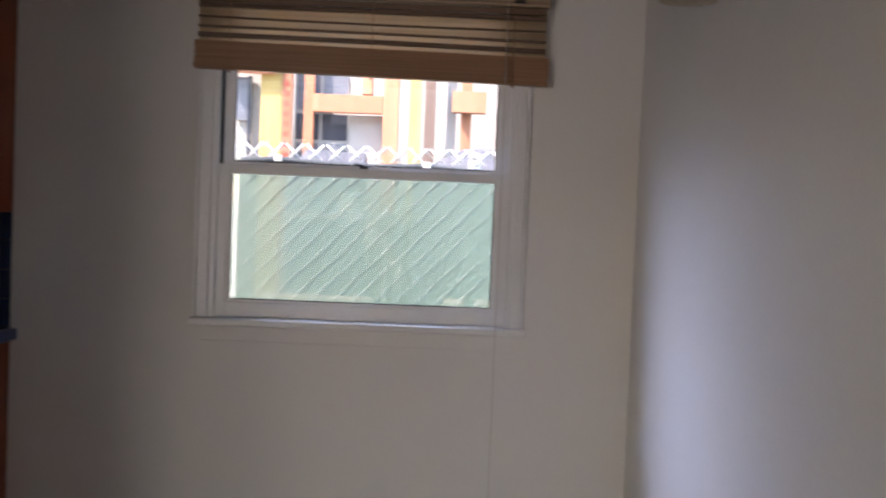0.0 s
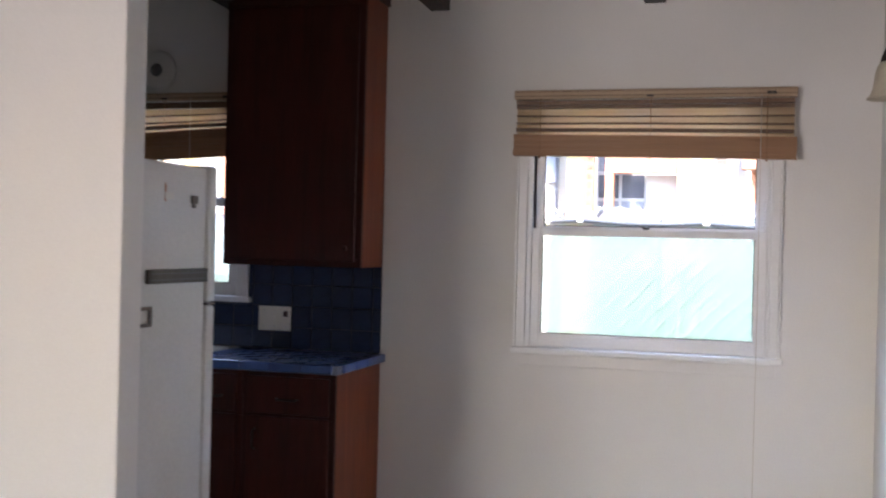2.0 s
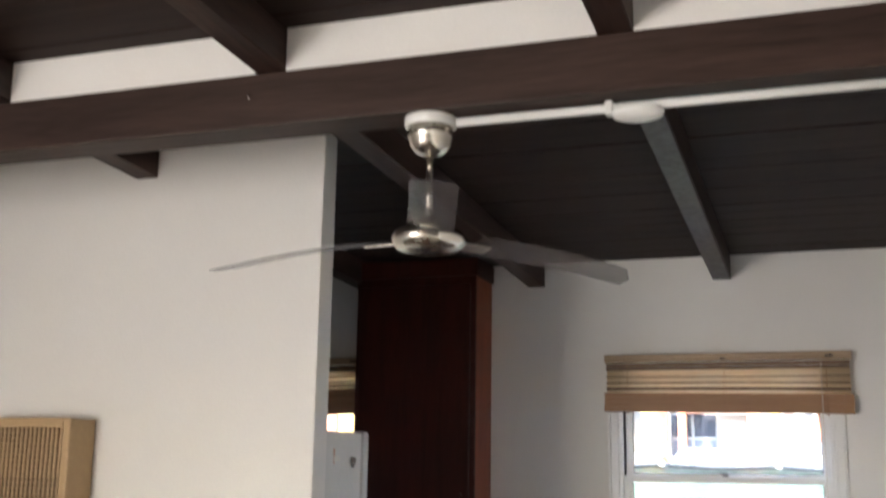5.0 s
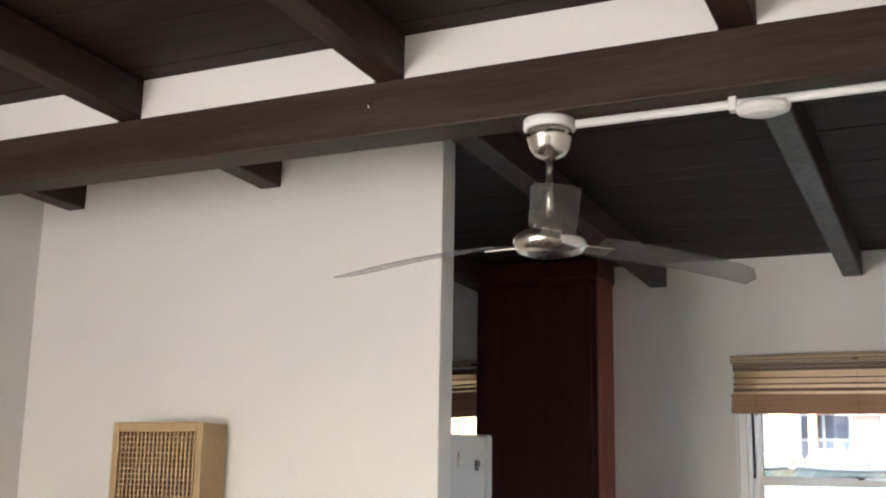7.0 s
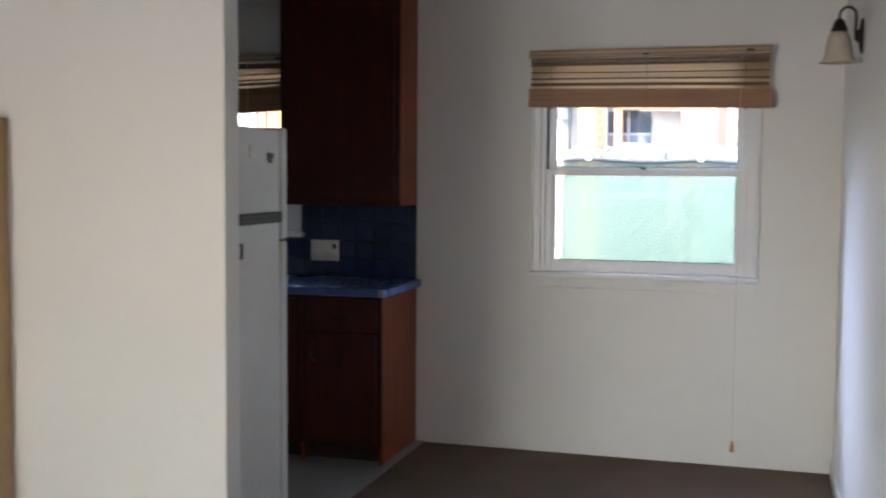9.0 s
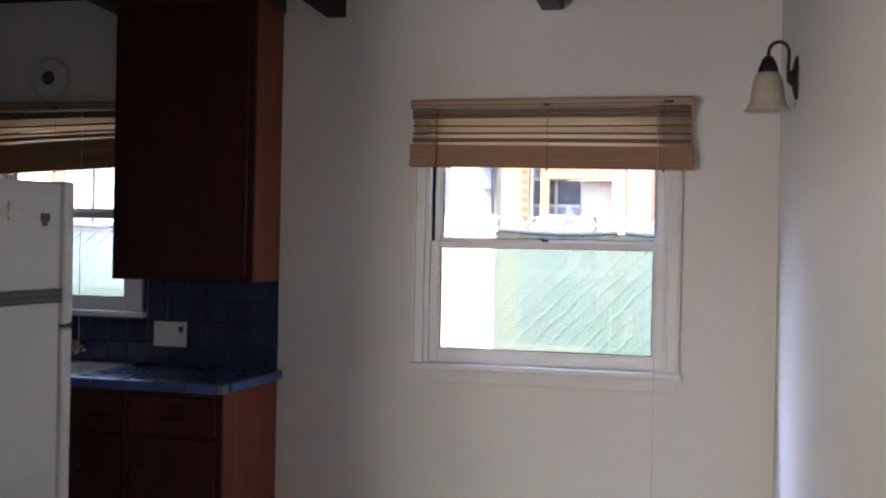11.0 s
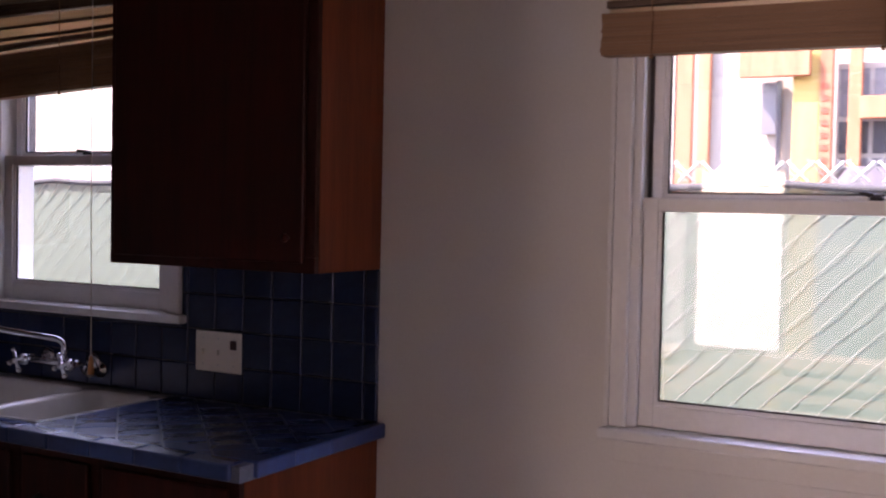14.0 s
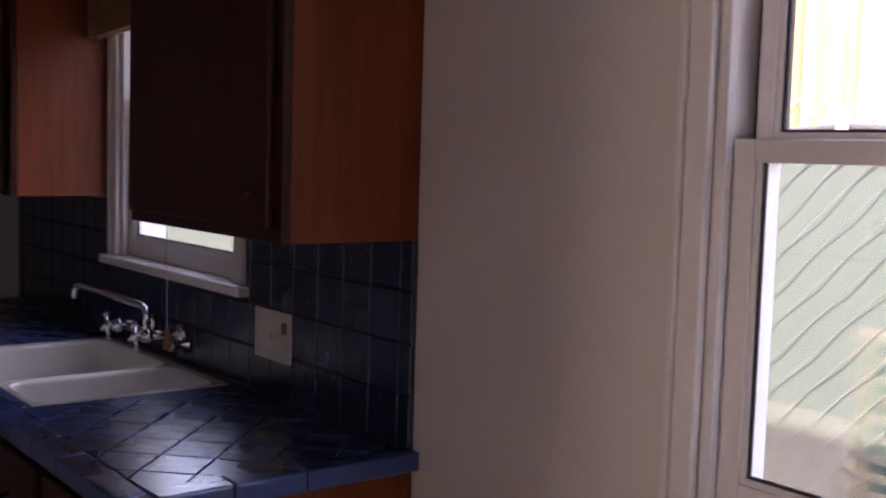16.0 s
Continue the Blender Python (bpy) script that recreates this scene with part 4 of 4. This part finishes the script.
# wall sconce
SY = -1.12
sc = thing("wall_sconce", (XR, SY, 2.14), "bronze wall sconce with a frosted bell glass shade", "wall lamp")
bm = lathe(bmesh.new(), [(0.048, 0), (0.05, 0.006), (0.036, 0.014), (0.018, 0.020), (0.014, 0.03), (0.0, 0.032)], (0, 0, 0), 20)
bmesh.ops.transform(bm, matrix=Matrix.Translation((XR - 0.0005, SY, 2.14)) @ Matrix.Rotation(radians(-90), 4, "Y") @ Matrix.Diagonal((1.5, 1, 1, 1)), verts=bm.verts)
part("backplate", bm, IRON, sc)
SCX = 2.20
mx = (XR - 0.03 + SCX) / 2
pts = [(XR - 0.03, SY, 2.125), (XR - 0.032, SY, 2.17), (XR - 0.03, SY, 2.20)] + arc((mx, SY, 2.225), XR - 0.03 - mx, 0, math.pi, (1, 0, 0), (0, 0, 1.1), 12) + [(SCX, SY, 2.205)]
part("arm", tube(bmesh.new(), pts, 0.006, 10), IRON, sc)
part("socket_cap", lathe(bmesh.new(), [(0.012, 2.213), (0.020, 2.203), (0.030, 2.178), (0.034, 2.160), (0.033, 2.156)], (SCX, SY, 0), 20), IRON, sc)
part("shade", lathe(bmesh.new(), [(0.034, 2.158), (0.044, 2.142), (0.051, 2.115), (0.054, 2.085), (0.058, 2.062), (0.068, 2.042), (0.078, 2.033), (0.0745, 2.032), (0.064, 2.042), (0.054, 2.062), (0.050, 2.085), (0.046, 2.115), (0.03, 2.15)],
                    (SCX, SY, 0), 32), FROST, sc, "frosted amber bell glass")

# door in the right wall, seen edge on
door = thing("door_1", (XR, (DY0 + DY1) / 2, 0), "white painted interior door, closed, in a white casing", "door", kind="structure")
part("casing", boxes((XR - 0.02, XR, DY1, DY1 + 0.075, 0.001, DZ + 0.07), (XR - 0.02, XR, DY0 - 0.075, DY0, 0.001, DZ + 0.07), (XR - 0.02, XR, DY0, DY1, DZ, DZ + 0.07), bevel=0.005), TRIM, door)
part("leaf", boxes((XR + 0.02, XR + 0.055, DY0 + 0.002, DY1 - 0.002, 0.008, DZ - 0.003), bevel=0.002), TRIM, door)
part("knob", lathe(bmesh.new(), [(0.024, 0), (0.024, 0.005), (0.01, 0.01), (0.01, 0.03), (0.026, 0.042), (0.022, 0.058), (0, 0.062)], (XR + 0.02, DY0 + 0.08, 1.0), 18, Matrix.Rotation(radians(-90), 4, "Y")), CHROME, door)

# ---- yard and building site outside ----
GZ = -0.15
bm = bmesh.new()
n = 40
size = 400.0
grid = [[bm.verts.new((sx, sy, GZ + 0.02 * noise.noise(Vector((sx, sy, 0.3))))) for sx in np.concatenate(([-400, -60], np.linspace(-20, 20, n), [60, 400]))]
        for sy in np.concatenate(([-400, -60], np.linspace(-14, 26, n), [60, 400]))]
for a, b in zip(grid, grid[1:]):
    for i in range(len(a) - 1):
        bm.faces.new((a[i], a[i + 1], b[i + 1], b[i]))
structure("ground", bm, EARTH, "bare dry soil of the yard", "ground")

FY = 1.5
fence = thing("chain_link_fence", (0.6, FY, GZ), "chain-link fence covered with a green privacy mesh", "fence")
x0f, x1f, ztop = -6.0, 7.0, 1.73
for i, x in enumerate((-4.3, -1.3, 1.745, 4.75)):
    p = part("post", tube(bmesh.new(), [(x, FY + 0.065, GZ - 0.05), (x, FY + 0.065, ztop - 0.02)], 0.03, 14), GALV, fence)
    part("cap", lathe(bmesh.new(), [(0.033, 0), (0.033, 0.012), (0.018, 0.03), (0, 0.034)], (x, FY + 0.065, ztop - 0.02), 14), GALV, p)
# woven wire, kinked at each crossing
pitch, rise = 0.104, 0.104
verts, faces = [], []


def wire(x, lean):
    steps = int((ztop - GZ) / rise) + 1
    r = 0.0014
    last = None
    for k in range(steps + 1):
        z = GZ + k * rise
        if z > ztop + 0.03:
            z = ztop + 0.03
        px = x + lean * (z - GZ) * pitch / rise
        py = FY + (0.003 if (k + (lean > 0)) % 2 else -0.003) + (0.0 if lean > 0 else 0.014)
        ring = len(verts)
        r = 0.0032 if z > ztop - 0.12 else 0.0011
        for a in range(4):
            verts.append((px + r * math.cos(a * math.pi / 2), py + r * math.sin(a * math.pi / 2), z))
        if last is not None:
            for a in range(4):
                faces.append((last + a, last + (a + 1) % 4, ring + (a + 1) % 4, ring + a))
        last = ring


x = x0f
while x < x1f:
    wire(x, 1)
    wire(x + 2.0, -1)
    x += pitch
me = bpy.data.meshes.new("woven_wire")
me.from_pydata(verts, [], faces)
me.materials.append(WIREGALV)
ww = new("woven_wire", me)
ww.parent = fence
bpy.context.view_layer.update()
ww.matrix_parent_inverse = fence.matrix_world.inverted()
tagged(ww, "galvanised chain-link wire", kind="stuff")
# privacy mesh sagging between ties behind the wire


def hem(x):
    return 1.665 - 0.018 * abs(math.sin(x * math.pi / 0.75)) + 0.006 * math.sin(x * 2.3)


bm = bmesh.new()
cols = []
xs = np.linspace(x0f, x1f, 160)
for x in xs:
    top = hem(x)
    cols.append([bm.verts.new((x, FY + 0.005 + 0.0015 * math.sin(x * 1.7 + k), GZ + 0.02 + (top - GZ - 0.02) * k / 8)) for k in range(9)])
for a, b in zip(cols, cols[1:]):
    for k in range(8):
        f = bm.faces.new((a[k], b[k], b[k + 1], a[k + 1]))
        f.smooth = True
part("privacy_mesh", bm, MESHGREEN, fence, "green woven privacy mesh")
bm = bmesh.new()
tube(bm, [(x, FY - 0.008, hem(x)) for x in xs], 0.014, 6)
part("mesh_hem", bm, MESHEDGE, fence, "dark hem of the mesh")

# bright twisted wire ends above the hem, and ties
bm = bmesh.new()
x = -2.6
k = 0
while x < 4.2:
    for lean in (1, -1):
        tube(bm, [(x - lean * 0.03, FY - 0.003, 1.675), (x + lean * 0.045, FY - 0.003, 1.75)], 0.0042, 5)
    x += pitch
ends = part("wire_ends", bm, BRIGHTWIRE, fence, "bright twisted wire ends")
tagged(ends, "bright twisted wire ends", kind="stuff")
for k in range(9):
    x = -2.25 + 0.75 * k
    part("tie", boxes((x - 0.02, x + 0.02, FY - 0.026, FY - 0.006, hem(x) - 0.014, hem(x) + 0.018), bevel=0.005), BRIGHTWIRE, fence, "white plastic tie")

# house under construction beyond the fence
HY0 = 5.4
site = thing("house_frame", (0.5, HY0 + 1, GZ), "sunlit timber house under construction with posts and white sheathing", "house")


def front(name, x0, x1, z0, z1, y0, y1, mat, label=""):
    return part(name, boxes((x0, x1, y0, y1, z0, z1), bevel=0.004), mat, site, label)


front("back_wall", -14, 12, GZ, 4.55, HY0 + 1.6, HY0 + 1.75, SHEATH, "white sheathing wall")
for x0, x1, z0 in ((-0.62, 0.03, 1.662), (1.62, 1.70, 1.6), (3.3, 6.0, GZ), (8, 12, GZ)):
    front("sheathing", x0, x1, z0, 2.9, HY0 + 0.02, HY0 + 0.05, SHEATH, "white sheathing board")
front("footing", -14, -0.62, GZ, 1.62, HY0 + 0.02, HY0 + 0.2, FOOTING, "grey footing wall")
front("footing", -0.619, 0.034, GZ, 1.655, HY0 + 0.024, HY0 + 0.2, CREAMBOARD, "cream footing wall")
# upright boards beside the framed bay
rng = random.Random(5)
x = -6.0
while x < -0.72:
    w = rng.uniform(0.10, 0.17)
    front("upright_board", x, min(x + w - 0.012, -0.70), 1.63, 3.2, HY0 - 0.02 + rng.uniform(0, 0.03), HY0 + 0.045, rng.choice((LUMBER, SHEATH, SHEATH, PINE, PALEWOOD)))
    x += w
front("stud", -0.66, -0.57, 1.63, 3.2, HY0 - 0.05, HY0 + 0.015, LUMBER)
for x in (1.74, 2.05, 2.65, 3.25, 4.1, 4.9):
    front("stud", x, x + 0.09, GZ, 3.2, HY0 - 0.05, HY0 + 0.015, LUMBER)
# unseen upper framing, added to bounce warm light into the room
x = -13.5
while x < 11.5:
    front("upper_stud", x, x + 0.09, 3.345, 3.86, HY0 - 0.05, HY0 + 0.04, LUMBER)
    x += 0.61
front("upper_plate", -14, 12, 3.865, 3.96, HY0 - 0.06, HY0 + 0.05, LUMBER)
front("post", 0.035, 0.212, GZ, 3.2, HY0 - 0.12, HY0 - 0.06, PINE, "broad yellow pine board")
front("post", 0.216, 0.30, GZ, 3.2, HY0 - 0.14, HY0 - 0.06, LUMBER, "orange post with red marks")
for k in range(9):
    front("mark", 0.235, 0.28, 1.75 + 0.085 * k, 1.79 + 0.085 * k, HY0 - 0.144, HY0 - 0.141, REDPAINT, "red paint mark")
front("post", 0.40, 0.485, GZ, 3.2, HY0 - 0.10, HY0 - 0.03, LUMBER, "thin orange post")
front("post", 0.90, 0.985, 2.38, 3.2, HY0 - 0.2, HY0 - 0.06, LUMBER, "thick orange post")
front("post", 1.08, 1.21, GZ, 3.2, HY0 - 0.2, HY0 - 0.06, LUMBER, "thick orange post")
front("post", 1.30, 1.40, GZ, 3.2, HY0 - 0.16, HY0 - 0.06, PINE, "yellow pine post")
front("post", 1.43, 1.52, GZ, 3.2, HY0 - 0.14, HY0 - 0.05, BROWNPOST, "weathered brown post")
front("header", 0.49, 1.075, 2.22, 2.37, HY0 - 0.2, HY0 - 0.105, LUMBER, "orange header beam")
front("header", -0.32, 0.16, 2.52, 2.72, HY0 - 0.22, HY0 - 0.145, LUMBER, "orange header beam")
front("header", 1.66, 1.95, 2.26, 2.44, HY0 - 0.2, HY0 - 0.06, LUMBER, "orange header beam")
front("header", 3.0, 7.0, 2.5, 2.75, HY0 - 0.2, HY0 - 0.06, LUMBER, "orange header beam")
front("top_plate", -14, 12, 3.2, 3.34, HY0 - 0.1, HY0 + 0.06, LUMBER)
front("grey_panel", -0.20, -0.09, 2.13, 2.50, HY0 - 0.04, HY0 - 0.005, GREYPANEL, "narrow grey panel")
front("pipe", -0.087, -0.055, 1.75, 2.51, HY0 - 0.06, HY0 - 0.005, DARKGLASS, "dark pipe")
front("sheathing", 0.785, 1.07, GZ, 2.215, HY0 - 0.02, HY0 + 0.02, SHEATH, "white sheathing board")
front("sheathing", 0.305, 0.78, GZ, 1.72, HY0 + 0.02, HY0 + 0.05, SHEATH, "white sheathing board")
w = front("window", 0.305, 0.78, 1.725, 2.62, HY0 + 0.03, HY0 + 0.07, SHEATH, "white window frame")
for z0, z1, mat in ((1.76, 1.965, GREYPANEL), (1.995, 2.215, DARKGLASS), (2.25, 2.58, GREYPANEL)):
    for x0, x1 in ((0.325, 0.52), (0.55, 0.76)):
        part("pane", boxes((x0, x1, HY0 + 0.02, HY0 + 0.029, z0, z1)), mat, w, "dark pane")
for x0, x1, z0, z1 in ((-2.3, -1.9, 3.5, 4.1), (1.9, 2.6, 3.5, 4.1), (-6, -5.2, 3.5, 4.1)):
    w = front("window", x0, x1, z0, z1, HY0 + 1.56, HY0 + 1.598, SHEATH, "white window frame")
    part("pane", boxes((x0 + 0.03, x1 - 0.03, HY0 + 1.55, HY0 + 1.559, z0 + 0.03, z1 - 0.03)), DARKGLASS, w, "dark pane")

# white rail on stakes behind the mesh
rail = thing("white_rail", (0.8, 4.2, GZ), "white painted board rail on stakes with an upright block", "rail")
part("board", boxes((0.40, 1.20, 4.19, 4.23, 1.335, 1.385), bevel=0.003), SHEATH, rail)
part("block", boxes((0.82, 0.95, 4.185, 4.235, 1.3855, 1.53), bevel=0.003), SHEATH, rail)
for x in (0.405, 1.17):
    part("stake", boxes((x, x + 0.022, 4.2305, 4.25, GZ - 0.05, 1.46), bevel=0.002), SHEATH, rail)


def tarp(x0, x1, y, top, label):
    """A sheet draped over a low heap, with an uneven top."""
    bm = bmesh.new()
    cols = []
    for i in range(25):
        u = i / 24
        x = x0 + (x1 - x0) * u
        z = GZ + (top - GZ) * (0.90 + 0.10 * min(1, 4 * u)) + 0.03 * noise.noise(Vector((x * 3, y, 0)))
        cols.append([bm.verts.new(p) for p in ((x, y - 0.25, GZ), (x, y - 0.08 + 0.03 * math.sin(9 * x), z * 0.6), (x, y, z), (x, y + 0.25, z - 0.03), (x, y + 0.4, GZ))])
    for a, c in zip(cols, cols[1:]):
        for k in range(4):
            f = bm.faces.new((a[k], c[k], c[k + 1], a[k + 1]))
            f.smooth = True
        bm.faces.new((a[4], c[4], c[0], a[0]))
    bm.faces.new(cols[0]), bm.faces.new(cols[-1])
    return tagged(part("tarpaulin", bm, TARP), label, "tarpaulin", "sheets on the building site")


tarp(0.35, 0.98, 4.7, 1.88, "dark grey tarpaulin over a heap by the posts")
tarp(1.36, 2.95, 4.65, 1.92, "long dark grey tarpaulin over stacked material")
bm = bmesh.new()
vs = [bm.verts.new(p) for p in ((-14.4, HY0 + 1.2, 4.48), (12.5, HY0 + 1.2, 4.48), (12.5, HY0 + 5, 5.7), (-14.4, HY0 + 5, 5.7))]
us = [bm.verts.new(v.co + Vector((0, 0, 0.12))) for v in vs]
bm.faces.new(vs), bm.faces.new(us)
for a in range(4):
    bm.faces.new((vs[a], vs[(a + 1) % 4], us[(a + 1) % 4], us[a]))
part("roof", bm, ROOFING, site)

# timber pallets and scraps in the yard beyond the mesh


def timber_stack(x, y, w, h, label):
    t = thing("timber_stack", (x, y, GZ), label, "timber", "timber by the fence")
    z = GZ + 0.012
    while z < GZ + h:
        for k in range(3):
            part("board", boxes((x - w / 2 + random.uniform(-0.05, 0.05), x + w / 2 + random.uniform(-0.05, 0.05), y + k * 0.11, y + k * 0.11 + 0.1, z, z + 0.038), bevel=0.003), PALEWOOD, t)
        z += 0.085
        if z < GZ + h:
            for s in (-0.4, 0.4):
                part("batten", boxes((x + s * w - 0.03, x + s * w + 0.03, y, y + 0.32, z - 0.0465, z - 0.0005)), PINE, t)
    return t


timber_stack(0.75, 3.0, 0.75, 1.02, "stack of pale sawn boards on the soil")
timber_stack(-0.45, 3.0, 0.8, 1.0, "stack of pale sawn boards on the soil")
timber_stack(2.1, 3.1, 0.9, 0.98, "low stack of pale sawn boards on the soil")

# ---- pieces: glazed tiles ----
TP = 0.108


def tile_mesh(name, w, h, t):
    """A glazed tile with pillowed edges, flat on the xy plane, its back at z = 0."""
    bm = bmesh.new()
    b = 0.0022
    lo = [bm.verts.new((sx * w / 2, sy * h / 2, 0)) for sx, sy in ((-1, -1), (1, -1), (1, 1), (-1, 1))]
    mid_ring = [bm.verts.new((sx * w / 2, sy * h / 2, t * 0.55)) for sx, sy in ((-1, -1), (1, -1), (1, 1), (-1, 1))]
    hi_ring = [bm.verts.new((sx * (w / 2 - b), sy * (h / 2 - b), t)) for sx, sy in ((-1, -1), (1, -1), (1, 1), (-1, 1))]
    bm.faces.new(hi_ring)
    for a, c in ((lo, mid_ring), (mid_ring, hi_ring)):
        for i in range(4):
            f = bm.faces.new((a[i], a[(i + 1) % 4], c[(i + 1) % 4], c[i]))
    return mesh_from(bm, name)


def piece(name, me, parent, m):
    ob = new(name, me)
    ob.parent = parent
    ob.matrix_parent_inverse = parent.matrix_world.inverted()
    ob.matrix_basis = m
    return ob


bpy.context.view_layer.update()
splash = thing("splashback", (-1.3, -0.002, CT), "dark blue glazed tile splashback with thin pale joints", "splashback")
bpy.context.view_layer.update()
bed = part("grout_bed", boxes((XK + 0.001, -0.002, -0.007, -0.001, CT + 0.001, KZ0 - 0.029), (XK + 0.001, -1.642, -0.007, -0.001, KZ0 - 0.029, 1.379),
                              (-0.720, -0.002, -0.007, -0.001, KZ0 - 0.029, 1.379)), GROUT, splash, "pale blue grout")
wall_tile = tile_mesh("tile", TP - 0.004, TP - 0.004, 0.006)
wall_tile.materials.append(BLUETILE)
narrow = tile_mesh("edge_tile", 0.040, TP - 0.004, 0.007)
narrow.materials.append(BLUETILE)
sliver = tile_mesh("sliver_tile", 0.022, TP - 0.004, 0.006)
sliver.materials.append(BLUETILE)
rx = Matrix.Rotation(radians(90), 4, "X")
for r in range(4):
    z = CT + 0.004 + TP * (r + 0.5)
    if r >= 2:
        piece("edge_tile", sliver, splash, Matrix.Translation((-0.7075, -0.0065, z)) @ rx)
    piece("edge_tile", narrow, splash, Matrix.Translation((-0.0225, -0.0065, z)) @ rx)
    for c in range(24):
        x = -0.045 - TP * (c + 0.5)
        if x - TP / 2 < XK:
            continue
        if r >= 2 and -1.645 - TP / 2 < x < -0.70 and z + TP / 2 > KZ0 - 0.028:
            continue
        tilt = Matrix.Rotation(radians(random.uniform(-0.25, 0.25)), 4, "X") @ Matrix.Rotation(radians(random.uniform(-0.25, 0.25)), 4, "Y")
        piece("tile", wall_tile, splash, Matrix.Translation((x, -0.0065, z)) @ tilt @ rx)


# diagonal worktop tiles, cut where they meet the border and the sink
def clipped_tile(name, cx, cy, size, areas):
    out = []
    h = size / 2
    poly = [Vector((cx + (u - v) * h / math.sqrt(2), cy + (u + v) * h / math.sqrt(2))) for u, v in ((-1, -1), (1, -1), (1, 1), (-1, 1))]
    for x0, x1, y0, y1 in areas:
        p = poly
        for axis, lim, keep in ((0, x0, 1), (0, x1, -1), (1, y0, 1), (1, y1, -1)):
            q = []
            for a, b in zip(p, p[1:] + p[:1]):
                da, db = (a[axis] - lim) * keep, (b[axis] - lim) * keep
                if da >= 0:
                    q.append(a)
                if da * db < 0:
                    q.append(a.lerp(b, da / (da - db)))
            p = q
            if len(p) < 3:
                break
        if len(p) >= 3:
            out.append(p)
    return out


areas = [(SX1 + 0.008, -0.03, -0.56, -0.012), (SX0 - 0.006, SX1 + 0.004, -0.56, SY0 - 0.010), (XK + 0.004, SX0 - 0.010, -0.56, -0.012)]
DP = 0.112
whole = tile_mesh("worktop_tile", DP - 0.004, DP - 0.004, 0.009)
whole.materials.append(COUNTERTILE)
for i in range(-26, 6):
    for j in range(-26, 6):
        cx, cy = (i - j) * DP / math.sqrt(2) - 1.2 + 0.02, (i + j) * DP / math.sqrt(2) + 0.9
        for p in clipped_tile("worktop_tile", cx, cy, DP - 0.004, areas):
            size = max((a - b).length for a in p for b in p)
            if size < 0.02:
                continue
            area2 = abs(sum(a.x * b.y - b.x * a.y for a, b in zip(p, p[1:] + p[:1])))
            if area2 < 0.0003:
                continue
            if area2 > 1.98 * (DP - 0.004) ** 2:
                tilt = Matrix.Rotation(radians(random.uniform(-0.3, 0.3)), 4, "X") @ Matrix.Rotation(radians(random.uniform(-0.3, 0.3)), 4, "Y")
                piece("worktop_tile", whole, worktop, Matrix.Translation((cx, cy, CT - 0.0065)) @ tilt @ Matrix.Rotation(radians(45), 4, "Z"))
                continue
            bm = bmesh.new()
            c = sum(p, Vector((0, 0))) / len(p)
            lo = [bm.verts.new((*v, CT - 0.0065)) for v in p]
            hi = [bm.verts.new((*(c + (v - c) * 0.97), CT + 0.0022)) for v in p]
            bm.faces.new(hi)
            for k in range(len(p)):
                bm.faces.new((lo[k], lo[(k + 1) % len(p)], hi[(k + 1) % len(p)], hi[k]))
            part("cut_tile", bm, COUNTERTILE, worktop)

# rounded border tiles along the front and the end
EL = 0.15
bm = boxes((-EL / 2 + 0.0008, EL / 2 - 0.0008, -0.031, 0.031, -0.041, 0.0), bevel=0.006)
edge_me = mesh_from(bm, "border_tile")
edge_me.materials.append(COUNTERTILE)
x = -0.011 - EL / 2
while x > XK + EL / 2:
    piece("border_tile", edge_me, worktop, Matrix.Translation((x - 0.0, -0.596, CT + 0.004)))
    x -= EL
y = -0.565 + EL / 2
while y < -0.01:
    piece("border_tile", edge_me, worktop, Matrix.Translation((-0.004, min(y, -0.002 - EL / 2), CT + 0.004)) @ Matrix.Rotation(radians(90), 4, "Z"))
    y += EL
